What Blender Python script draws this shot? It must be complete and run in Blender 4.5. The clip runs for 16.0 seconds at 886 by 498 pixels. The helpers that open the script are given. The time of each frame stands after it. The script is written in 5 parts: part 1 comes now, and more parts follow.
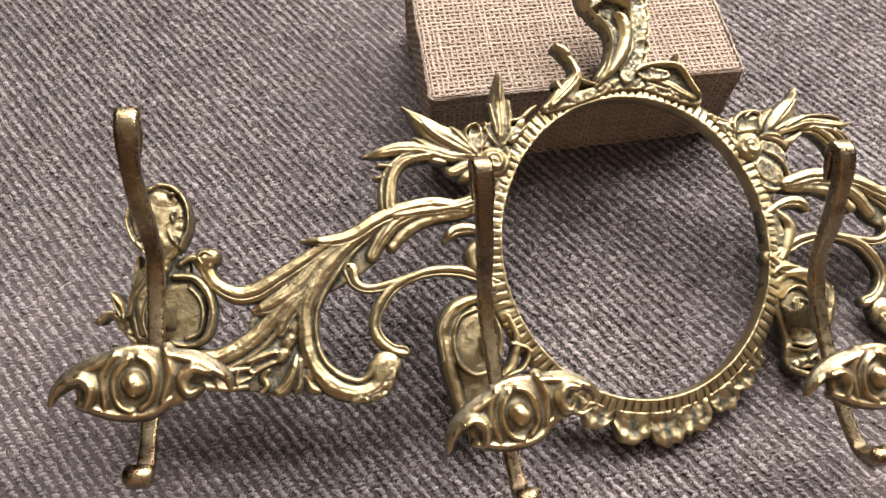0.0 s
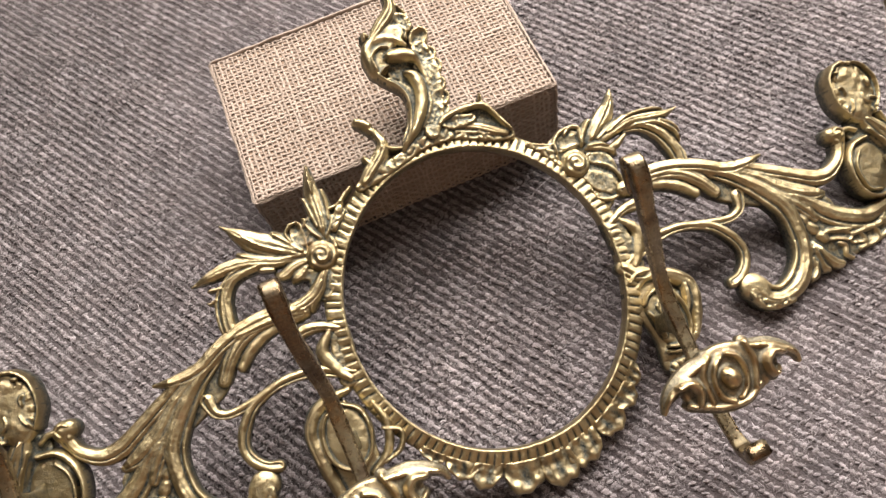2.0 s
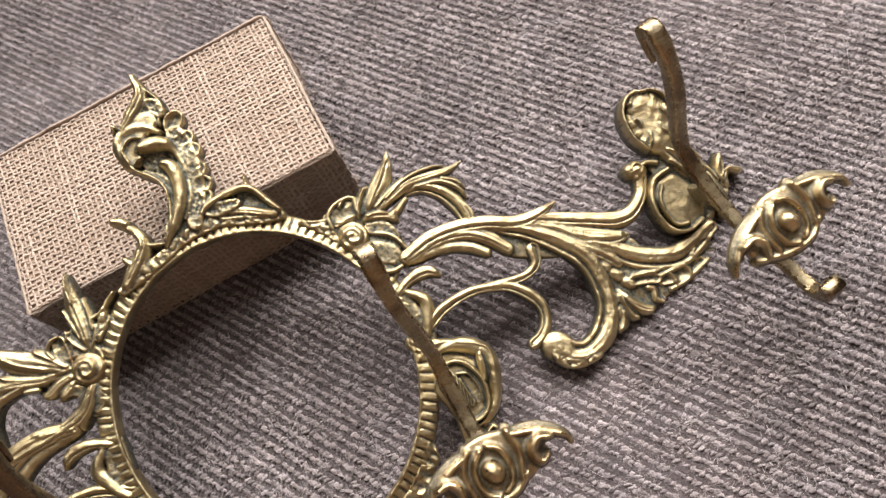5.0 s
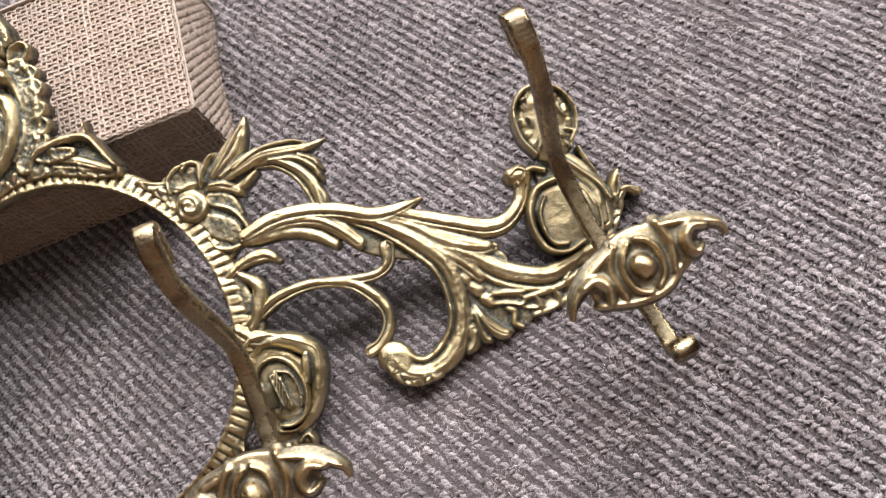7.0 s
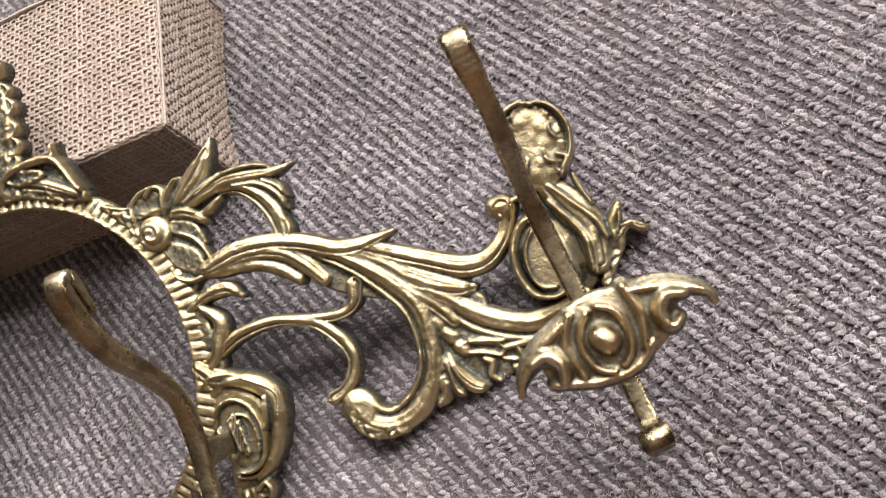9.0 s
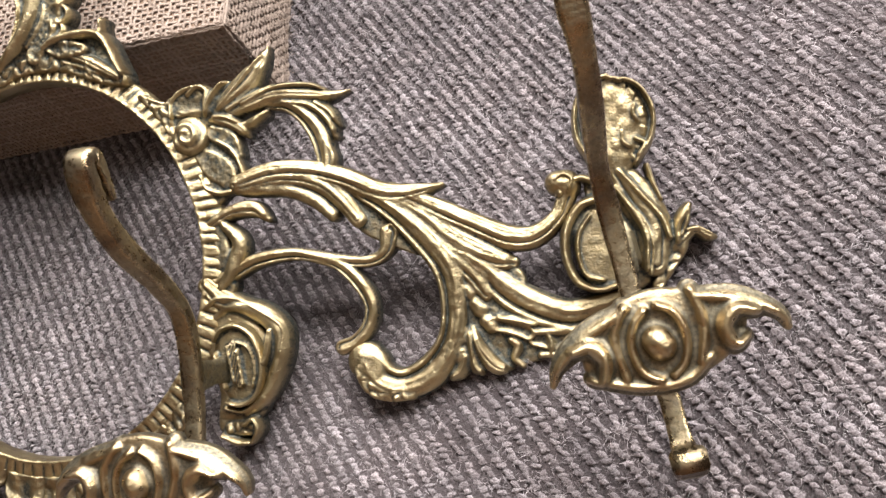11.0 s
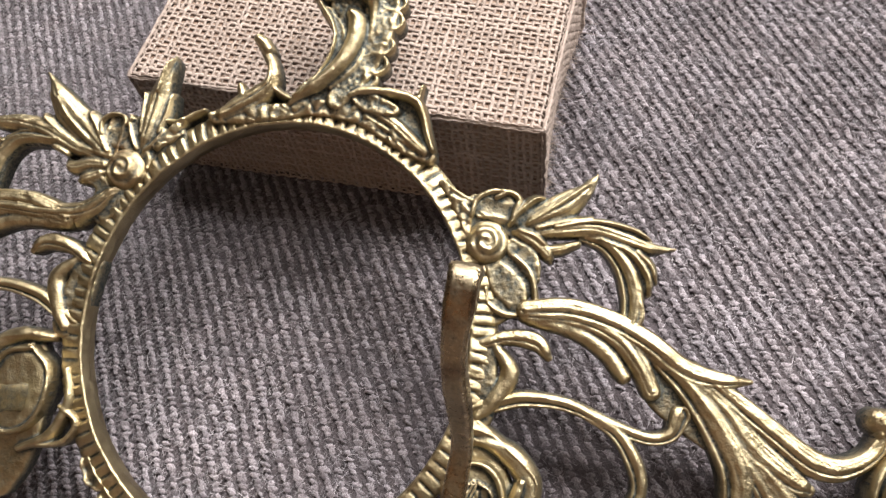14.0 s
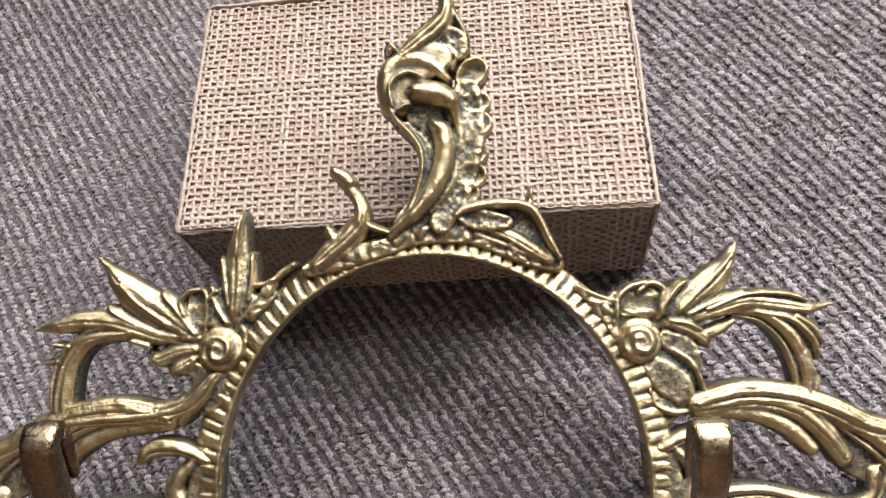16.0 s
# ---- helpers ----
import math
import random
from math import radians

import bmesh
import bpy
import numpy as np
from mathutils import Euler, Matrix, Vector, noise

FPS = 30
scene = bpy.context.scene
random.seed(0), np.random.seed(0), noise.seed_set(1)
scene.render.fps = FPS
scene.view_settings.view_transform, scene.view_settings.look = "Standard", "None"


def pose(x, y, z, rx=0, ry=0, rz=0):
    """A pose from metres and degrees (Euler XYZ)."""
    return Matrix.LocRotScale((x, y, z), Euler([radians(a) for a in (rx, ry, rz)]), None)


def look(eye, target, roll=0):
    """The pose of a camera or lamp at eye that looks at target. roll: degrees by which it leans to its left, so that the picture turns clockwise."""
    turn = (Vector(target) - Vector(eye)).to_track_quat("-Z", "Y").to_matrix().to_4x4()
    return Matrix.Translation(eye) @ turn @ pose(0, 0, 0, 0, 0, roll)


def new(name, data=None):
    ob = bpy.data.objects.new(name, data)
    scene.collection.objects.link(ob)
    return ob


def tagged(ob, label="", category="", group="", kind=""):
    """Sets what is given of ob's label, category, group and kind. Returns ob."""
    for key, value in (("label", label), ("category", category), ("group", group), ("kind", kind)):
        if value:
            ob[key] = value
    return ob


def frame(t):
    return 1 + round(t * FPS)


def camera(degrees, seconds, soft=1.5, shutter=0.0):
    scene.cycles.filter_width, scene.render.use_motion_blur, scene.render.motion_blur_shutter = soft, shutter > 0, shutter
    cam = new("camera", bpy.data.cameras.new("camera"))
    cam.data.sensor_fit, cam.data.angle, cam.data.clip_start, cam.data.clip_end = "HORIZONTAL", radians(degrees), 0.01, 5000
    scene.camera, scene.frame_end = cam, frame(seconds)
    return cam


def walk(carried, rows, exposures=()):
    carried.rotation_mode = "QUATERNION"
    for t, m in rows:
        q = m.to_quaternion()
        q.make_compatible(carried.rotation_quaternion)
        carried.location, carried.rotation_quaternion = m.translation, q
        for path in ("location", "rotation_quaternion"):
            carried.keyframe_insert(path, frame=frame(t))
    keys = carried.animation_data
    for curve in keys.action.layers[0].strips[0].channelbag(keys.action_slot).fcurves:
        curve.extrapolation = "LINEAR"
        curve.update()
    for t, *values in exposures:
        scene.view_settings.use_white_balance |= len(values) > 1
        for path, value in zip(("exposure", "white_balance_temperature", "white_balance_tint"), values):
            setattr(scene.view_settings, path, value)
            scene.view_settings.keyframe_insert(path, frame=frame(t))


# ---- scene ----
# A cast brass hat and coat rack with an oval mirror opening, propped on a
# burlap box on a woollen seat, beside a window.

# ------------------------------------------------------------------ camera
cam = camera(58.8, 16.0, soft=1.5)
METRES, EYE, TILT, LEAN, TURN = 0.5, 0.274, -61.6, -0.5, 0.0
ROWS = [
    (0.0, 0.0, 0.0, 0.0, -0.0, 0.0, -0.0),
    (0.5, 0.0218, -0.0044, 0.0074, 0.24, 0.07, 4.68),
    (1.0, 0.0645, -0.0025, 0.02, 0.81, 0.0, 9.72),
    (1.5, 0.1021, -0.0014, 0.0334, 1.55, -0.19, 13.15),
    (2.0, 0.1397, 0.0047, 0.0466, 2.09, -0.5, 15.67),
    (2.5, 0.1684, 0.0095, 0.0559, 2.15, -0.86, 17.64),
    (3.0, 0.1986, 0.0146, 0.0631, 2.07, -1.28, 19.35),
    (3.5, 0.2295, 0.0197, 0.0641, 2.06, -1.52, 20.75),
    (4.0, 0.2568, 0.0231, 0.0666, 2.14, -1.79, 21.71),
    (4.5, 0.2875, 0.0324, 0.0681, 2.36, -1.99, 22.04),
    (4.7, 0.2986, 0.0378, 0.0649, 2.63, -1.76, 22.20),
    (6.8, 0.4355, 0.1088, 0.0498, 6.90, -4.23, 15.36),
    (7.0, 0.4495, 0.1165, 0.0467, 7.99, -4.21, 14.15),
    (7.5, 0.4867, 0.1403, 0.0462, 11.45, -4.37, 12.86),
    (8.0, 0.5226, 0.1653, 0.0554, 14.82, -4.64, 13.35),
    (8.2, 0.5344, 0.1735, 0.0592, 16.01, -4.64, 13.65),
    (10.3, 0.5395, 0.2220, 0.0592, 20.93, -6.08, 7.79),
    (10.5, 0.5304, 0.222, 0.0545, 20.82, -6.04, 5.75),
    (11.0, 0.5094, 0.2199, 0.0538, 20.2, -5.83, 1.73),
    (11.5, 0.4833, 0.2207, 0.0614, 19.47, -5.06, -1.65),
    (12.0, 0.4554, 0.2158, 0.062, 19.0, -3.92, -5.44),
    (12.5, 0.4301, 0.2096, 0.0622, 18.32, -3.01, -9.45),
    (13.0, 0.3983, 0.2023, 0.0629, 17.86, -2.57, -13.24),
    (13.5, 0.3657, 0.1959, 0.0677, 17.54, -2.12, -15.7),
    (14.0, 0.319, 0.2017, 0.0802, 17.01, -2.08, -15.8),
    (14.5, 0.2759, 0.2078, 0.0967, 16.26, -2.35, -13.81),
    (15.0, 0.2416, 0.2151, 0.1102, 14.9, -2.85, -10.2),
    (15.5, 0.2149, 0.2128, 0.1227, 12.6, -3.36, -6.03),
    (16.0, 0.2019, 0.2116, 0.138, 10.77, -3.89, -3.1),
]
walk(cam, [(t, pose(0, 0, EYE, TILT, LEAN, TURN) @ pose(METRES * x, METRES * y, METRES * z, 90 + pitch, roll, yaw))
           for t, x, y, z, yaw, pitch, roll in ROWS],
     exposures=[(0.0, 0.07, 7050, 10), (4.5, -0.07, 6980, 10), (7.0, -0.10, 6480, 10), (12.0, -0.07, 6650, 10), (13.5, -0.07, 6450, 10), (16.0, -0.02, 6430, 10)])

# ------------------------------------------------------------------ light
world = bpy.data.worlds.new("sky")
scene.world = world
world.use_nodes = True
wn = world.node_tree
sky = wn.nodes.new("ShaderNodeTexSky")
sky.sky_type = "NISHITA"
sky.sun_disc = False
sky.sun_elevation, sky.sun_rotation = radians(38), radians(20)
wn.nodes["Background"].inputs["Strength"].default_value = 0.10
wn.links.new(sky.outputs["Color"], wn.nodes["Background"].inputs["Color"])

# daylight in the window's opening
WIN_X0, WIN_X1, WIN_Z0, WIN_Z1, WALL_N, CEIL = -0.25, 1.17, 0.30, 1.35, 0.60, 2.20
day = bpy.data.lights.new("window_light", "AREA")
day.shape, day.size, day.size_y, day.energy = "RECTANGLE", WIN_X1 - WIN_X0 - 0.1, WIN_Z1 - WIN_Z0 - 0.1, 82.0
day.color = (1.0, 0.980, 0.957)
day_ob = new("window_light", day)
day_ob.matrix_world = look(((WIN_X0 + WIN_X1) / 2, WALL_N + 0.05, (WIN_Z0 + WIN_Z1) / 2), ((WIN_X0 + WIN_X1) / 2, -0.3, (WIN_Z0 + WIN_Z1) / 2))


# ------------------------------------------------------------------ materials
def shader(name):
    m = bpy.data.materials.new(name)
    m.use_nodes = True
    t = m.node_tree
    return m, t, t.nodes["Principled BSDF"]


def node(t, kind, **settings):
    n = t.nodes.new(kind)
    for key, value in settings.items():
        n.inputs[key.replace("_", " ")].default_value = value
    return n


def ramp(t, source, *stops):
    r = t.nodes.new("ShaderNodeValToRGB")
    while len(r.color_ramp.elements) < len(stops):
        r.color_ramp.elements.new(0.5)
    for e, (p, c) in zip(r.color_ramp.elements, stops):
        e.position, e.color = p, (*c, 1) if len(c) == 3 else c
    t.links.new(source, r.inputs[0])
    return r.outputs[0]


def mix(t, factor, a, b, how="MIX"):
    n = t.nodes.new("ShaderNodeMix")
    n.data_type, n.blend_type = "RGBA", how
    for socket, value in ((0, factor), (6, a), (7, b)):
        if isinstance(value, (int, float, tuple)):
            n.inputs[socket].default_value = value if not isinstance(value, tuple) else (*value, 1)
        else:
            t.links.new(value, n.inputs[socket])
    return n.outputs[2]


def bump(t, bsdf, height, strength, distance):
    b = node(t, "ShaderNodeBump", Strength=strength, Distance=distance)
    t.links.new(height, b.inputs["Height"])
    t.links.new(b.outputs[0], bsdf.inputs["Normal"])


def coords(t):
    return t.nodes.new("ShaderNodeTexCoord").outputs["Object"]


def noise_tex(t, vec, scale, detail=3.0, rough=0.55):
    n = node(t, "ShaderNodeTexNoise", Scale=scale, Detail=detail, Roughness=rough)
    t.links.new(vec, n.inputs["Vector"])
    return n.outputs["Fac"]


def brass(name, high, low, rough, tarnish_shade=1.0, relief=0.24, crisp=0.35):
    """Cast brass: polished on the heights, dark tarnish left in the hollows, shade painted at the foot of side walls,
    small pits.
    """
    m, t, b = shader(name)
    v = coords(t)
    big, mid, fine = noise_tex(t, v, 55, 4), noise_tex(t, v, 420, 5, 0.65), noise_tex(t, v, 1900, 3)
    col = mix(t, ramp(t, big, (crisp, (0, 0, 0)), (1.03 - crisp, (1, 1, 1))), high, low)
    col = mix(t, ramp(t, mid, (0.42, (0.34, 0.34, 0.34)), (0.58, (0, 0, 0))), col, low)
    copper = noise_tex(t, v, 85, 3)
    col = mix(t, ramp(t, copper, (0.62, (0, 0, 0)), (0.78, (0.42, 0.42, 0.42))), col, (0.46, 0.285, 0.18))
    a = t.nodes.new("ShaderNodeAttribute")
    a.attribute_name = "tarnish_shade"
    dirt_shade = node(t, "ShaderNodeMath")
    dirt_shade.operation = "MULTIPLY_ADD"
    t.links.new(mid, dirt_shade.inputs[0])
    dirt_shade.inputs[1].default_value = 0.55
    t.links.new(a.outputs["Fac"], dirt_shade.inputs[2])
    mask = ramp(t, dirt_shade.outputs[0], (0.22, (0, 0, 0)), (0.57, (tarnish_shade, tarnish_shade, tarnish_shade)))
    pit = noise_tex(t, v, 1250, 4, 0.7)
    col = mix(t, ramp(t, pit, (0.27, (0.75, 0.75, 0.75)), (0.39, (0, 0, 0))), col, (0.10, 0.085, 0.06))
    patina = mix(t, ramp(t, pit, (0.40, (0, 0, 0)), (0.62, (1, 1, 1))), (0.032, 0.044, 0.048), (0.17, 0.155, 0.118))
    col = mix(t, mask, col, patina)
    t.links.new(col, b.inputs["Base Color"])
    b.inputs["Metallic"].default_value = 1.0
    r = ramp(t, mid, (0.3, (rough - 0.10,) * 3), (0.7, (rough + 0.12,) * 3))
    r = mix(t, mask, r, (0.58, 0.58, 0.58))
    t.links.new(r, b.inputs["Roughness"])
    h = node(t, "ShaderNodeMath")
    h.operation = "ADD"
    t.links.new(mid, h.inputs[0])
    t.links.new(fine, h.inputs[1])
    bump(t, b, h.outputs[0], relief, 0.0007)
    return m


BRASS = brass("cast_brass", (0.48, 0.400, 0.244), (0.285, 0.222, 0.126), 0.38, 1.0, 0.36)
BRASS_LEAF = brass("coppery_brass", (0.52, 0.425, 0.255), (0.35, 0.258, 0.150), 0.33, 0.8, 0.26)
BRASS_BAR = brass("worn_brown_brass", (0.36, 0.284, 0.172), (0.16, 0.108, 0.066), 0.25, 1.0, 0.26, 0.46)


def wool(name, light, dark, scale):
    m, t, b = shader(name)
    v = coords(t)
    g = t.nodes.new("ShaderNodeNewGeometry").outputs["Random Per Island"]
    col = ramp(t, g, (0.0, tuple(0.30 * a + 0.70 * c for a, c in zip(light, dark))), (0.35, tuple(0.7 * a + 0.3 * c for a, c in zip(light, dark))),
               (0.80, light), (1.0, tuple(min(1, c * 1.18) for c in light)))
    cloud = noise_tex(t, v, 28, 4)
    col = mix(t, ramp(t, cloud, (0.35, (0.35, 0.35, 0.35)), (0.65, (0, 0, 0))), col, dark)
    tint = noise_tex(t, v, 75, 3)
    col = mix(t, ramp(t, tint, (0.38, (0.5, 0.5, 0.5)), (0.60, (0, 0, 0))), col, (0.95, 1.0, 1.04), "MULTIPLY")
    fib = noise_tex(t, v, scale, 5, 0.6)
    col = mix(t, ramp(t, fib, (0.41, (0.75, 0.75, 0.75)), (0.57, (0, 0, 0))), col, dark)
    t.links.new(col, b.inputs["Base Color"])
    b.inputs["Roughness"].default_value = 0.95
    b.inputs["Specular IOR Level"].default_value = 0.15
    b.inputs["Sheen Weight"].default_value = 0.3
    b.inputs["Sheen Roughness"].default_value = 0.4
    bump(t, b, fib, 0.8, 0.0010)
    return m


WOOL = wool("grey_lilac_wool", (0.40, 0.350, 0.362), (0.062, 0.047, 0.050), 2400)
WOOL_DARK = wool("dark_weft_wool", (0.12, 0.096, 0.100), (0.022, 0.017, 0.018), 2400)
FIBRE = wool("pale_fibre", (0.62, 0.57, 0.58), (0.40, 0.36, 0.37), 300)
FUZZ = wool("wool_fuzz", (0.46, 0.410, 0.422), (0.03, 0.023, 0.025), 100)


def jute(name, light, dark):
    m, t, b = shader(name)
    v = coords(t)
    g = t.nodes.new("ShaderNodeNewGeometry").outputs["Random Per Island"]
    col = ramp(t, g, (0.0, dark), (0.5, light), (1.0, tuple(min(1, c * 1.12) for c in light)))
    fib = noise_tex(t, v, 750, 5, 0.75)
    col = mix(t, ramp(t, fib, (0.36, (0.55, 0.55, 0.55)), (0.6, (0, 0, 0))), col, dark)
    t.links.new(col, b.inputs["Base Color"])
    b.inputs["Roughness"].default_value = 0.9
    b.inputs["Specular IOR Level"].default_value = 0.2
    bump(t, b, fib, 0.7, 0.0006)
    return m


JUTE = jute("pale_burlap_thread", (0.34, 0.272, 0.231), (0.25, 0.194, 0.160))
LINING = jute("burlap_lining", (0.25, 0.176, 0.132), (0.17, 0.114, 0.084))


def paint(name, col, rough=0.7):
    m, t, b = shader(name)
    n = noise_tex(t, coords(t), 4, 5)
    t.links.new(mix(t, ramp(t, n, (0.3, (0.3, 0.3, 0.3)), (0.7, (0, 0, 0))), col, tuple(c * 0.85 for c in col)),
                b.inputs["Base Color"])
    b.inputs["Roughness"].default_value = rough
    bump(t, b, noise_tex(t, coords(t), 160, 3), 0.1, 0.002)
    return m


PLASTER = paint("beige_plaster", (0.12, 0.104, 0.090))
WHITE = paint("pale_paint", (0.62, 0.605, 0.58), 0.6)
# invented colour of the unseen south wall, for warm bounce on fronts
WARM_BOUNCE = paint("red_brown_bounce", (0.31, 0.185, 0.115), 0.5)
BOARDS = paint("brown_floor", (0.16, 0.125, 0.095), 0.45)


# ------------------------------------------------------------------ mesh helpers
def mesh_object(name, verts, faces, material, parent=None, smooth=True, label="", attribute=None):
    """One mesh object from numpy arrays; faces: (n, 4) or (n, 3)."""
    me = bpy.data.meshes.new(name)
    verts, faces = np.asarray(verts, np.float32), np.asarray(faces, np.int32)
    k = faces.shape[1]
    me.vertices.add(len(verts))
    me.vertices.foreach_set("co", verts.ravel())
    me.loops.add(faces.size)
    me.loops.foreach_set("vertex_index", faces.ravel())
    me.polygons.add(len(faces))
    me.polygons.foreach_set("loop_start", np.arange(0, faces.size, k, dtype=np.int32))
    me.polygons.foreach_set("use_smooth", np.full(len(faces), smooth))
    if attribute is not None:
        a = me.attributes.new("tarnish_shade", "FLOAT", "POINT")
        a.data.foreach_set("value", np.asarray(attribute, np.float32))
    me.update(calc_edges=True)
    me.validate()
    me.materials.append(material)
    ob = new(name, me)
    if parent is not None:
        ob.parent = parent
    if label:
        tagged(ob, label)
    return ob


def part(name, bm, material, parent, label=""):
    me = bpy.data.meshes.new(name)
    bm.to_mesh(me)
    bm.free()
    for p in me.polygons:
        p.use_smooth = True
    me.materials.append(material)
    ob = new(name, me)
    ob.parent = parent
    if label:
        tagged(ob, label)
    return ob


def box_mesh(x0, x1, y0, y1, z0, z1, bevel=0.0, segments=2):
    bm = bmesh.new()
    bmesh.ops.create_cube(bm, size=1)
    bmesh.ops.transform(bm, verts=bm.verts, matrix=Matrix.Translation(((x0 + x1) / 2, (y0 + y1) / 2, (z0 + z1) / 2))
                        @ Matrix.Diagonal((x1 - x0, y1 - y0, z1 - z0, 1)))
    if bevel:
        bmesh.ops.bevel(bm, geom=list(bm.edges), offset=bevel, segments=segments, profile=0.5, affect="EDGES")
    return bm


def slab(name, x0, x1, y0, y1, z0, z1, material, kind="structure", label="", bevel=0.0):
    me = bpy.data.meshes.new(name)
    bm = box_mesh(x0, x1, y0, y1, z0, z1, bevel)
    bm.to_mesh(me)
    bm.free()
    me.materials.append(material)
    return tagged(new(name, me), label, kind=kind)


def lattice_noise(x, y, cell, seed):
    """Smooth value noise on a plane, -1 to 1."""
    gx, gy = x / cell, y / cell
    ix, iy = np.floor(gx).astype(np.int64), np.floor(gy).astype(np.int64)
    fx, fy = gx - ix, gy - iy
    fx, fy = fx * fx * (3 - 2 * fx), fy * fy * (3 - 2 * fy)

    def h(a, b):
        k = (a * 374761393 + b * 668265263 + seed * 974711) & 0x7FFFFFFF
        k = ((k ^ (k >> 13)) * 1274126177) & 0x7FFFFFFF
        return ((k ^ (k >> 16)) & 0xFFFF) / 32767.5 - 1
    return ((h(ix, iy) * (1 - fx) + h(ix + 1, iy) * fx) * (1 - fy)
            + (h(ix, iy + 1) * (1 - fx) + h(ix + 1, iy + 1) * fx) * fy)


def crumbs(x, y, cell, seed):
    """Uneven lumps, each with its own height and a crease round it, 0 to 1."""
    ix, iy = np.floor(x / cell), np.floor(y / cell)
    best, tall = np.full(x.shape, 9.0), np.zeros(x.shape)
    for di in (-1, 0, 1):
        for dj in (-1, 0, 1):
            a, b = ix + di, iy + dj
            h1 = np.abs(np.sin(a * 127.1 + b * 311.7 + seed) * 43758.5453) % 1.0
            h2 = np.abs(np.sin(a * 269.5 + b * 183.3 + seed) * 24634.6345) % 1.0
            d = np.hypot(x / cell - a - 0.2 - 0.6 * h1, y / cell - b - 0.2 - 0.6 * h2)
            m = d < best
            best, tall = np.where(m, d, best), np.where(m, (h1 + h2) % 1.0, tall)
    return np.clip(1 - 1.1 * best ** 1.5, 0, 1) * (0.55 + 0.45 * tall)


def spline(points, per=7):
    """Catmull-Rom through rows of numbers."""
    p = np.array(points, float)
    if len(p) < 3:
        return np.array([p[0] + (p[-1] - p[0]) * f for f in np.linspace(0, 1, per)])
    q = np.vstack([2 * p[0] - p[1], p, 2 * p[-1] - p[-2]])
    out = []
    for i in range(1, len(q) - 2):
        for f in np.linspace(0, 1, per, endpoint=False):
            a, b, c, d = q[i - 1:i + 3]
            out.append(0.5 * (2 * b + (c - a) * f + (2 * a - 5 * b + 4 * c - d) * f * f + (3 * b - a - 3 * c + d) * f ** 3))
    out.append(q[-2])
    return np.array(out)


# ------------------------------------------------------------------ cast relief
def profile(kind, s, along, dx, dy, r):
    """Height, 0 to 1, over the width s (-1 to 1) of a stroke of cast ornament."""
    a = np.abs(s)
    edge = np.sqrt(np.clip(1 - a ** 2, 0, 1))
    flat = np.clip(1 - a ** 6, 0, 1) ** 0.5
    soft = np.clip(1 - a ** 3, 0, 1) ** 0.55
    if kind == "round":
        return edge
    if kind == "leaf":
        ridge = np.clip(1 - np.abs(s - 0.15) / 1.15, 0, 1)
        cuts = 0.20 * np.exp(-((s + 0.36) / 0.07) ** 2) + 0.14 * np.exp(-((s - 0.58) / 0.06) ** 2) + 0.10 * np.exp(-((s + 0.70) / 0.05) ** 2)
        return flat * (0.70 + 0.30 * ridge - cuts + 0.035 * np.cos(11 * s + 0.9 * lattice_noise(dx, dy, 6.0, 51)))
    if kind == "tent":
        return 0.12 + 0.88 * np.clip(1 - a, 0, 1) ** 0.85
    if kind == "vein":
        cuts = 0.16 * np.exp(-(s / 0.10) ** 2) + 0.09 * np.exp(-((a - 0.55) / 0.09) ** 2)
        return soft * (0.88 + 0.12 * np.cos(np.pi * a) - cuts)
    if kind == "flute":
        cuts = 0.16 * np.exp(-((s + 0.30) / 0.08) ** 2) + 0.16 * np.exp(-((s - 0.38) / 0.08) ** 2)
        return edge ** 0.7 * (1.0 - 0.12 * a - cuts)
    if kind == "groove":
        main = np.sqrt(np.clip(1 - ((s - 0.22) / 0.70) ** 2, 0, 1))
        thin = 0.72 * np.sqrt(np.clip(1 - ((s + 0.74) / 0.26) ** 2, 0, 1))
        return np.maximum(np.maximum(main, thin), 0.30 * flat) - 0.035 * (1 + np.cos(13 * s + 1.2 * lattice_noise(dx, dy, 6.0, 52))) * flat
    if kind == "low":
        return flat * (0.72 + 0.30 * a ** 2 + 0.14 * lattice_noise(dx, dy, 3.3, 5) + 0.07 * lattice_noise(dx, dy, 0.9, 6))
    if kind == "disc":
        return flat * (0.86 + 0.14 * a ** 2)
    if kind == "fan":
        return flat * (0.55 + 0.45 * np.abs(np.cos(3.1 * np.pi * s + 0.4)))
    if kind == "rough":
        return flat * np.clip(0.48 + 0.66 * crumbs(dx + 1.5 * lattice_noise(dx, dy, 2.2, 41), dy + 1.5 * lattice_noise(dx, dy, 2.2, 42), 3.3, 3), 0.2, 1.3)
    if kind == "rosette":
        turn = np.arctan2(dy, dx)
        return edge * (0.82 + 0.18 * np.cos(2 * np.pi * r * 1.15 - 0.5 * turn) ** 2 * np.clip(r * 3, 0, 1)) * (1.05 - 0.2 * r) + 0.08 * lattice_noise(dx, dy, 2.2, 12)
    if kind == "cup":
        return flat * (0.22 + 0.78 * np.clip(a, 0, 1) ** 1.8)
    if kind == "mask":
        beads = 0.09 * np.cos(along * 2.6) * np.exp(-((a - 0.82) / 0.14) ** 2)
        return edge ** 0.6 * (0.86 + 0.12 * np.exp(-((a - 0.84) / 0.10) ** 2) + beads + 0.05 * lattice_noise(dx, dy, 2.4, 31))
    if kind == "sheet":
        return flat * (0.92 + 0.05 * lattice_noise(dx, dy, 4.0, 33))
    if kind == "swell":
        return 0.5 + 0.5 * np.cos(np.pi * s)
    return edge


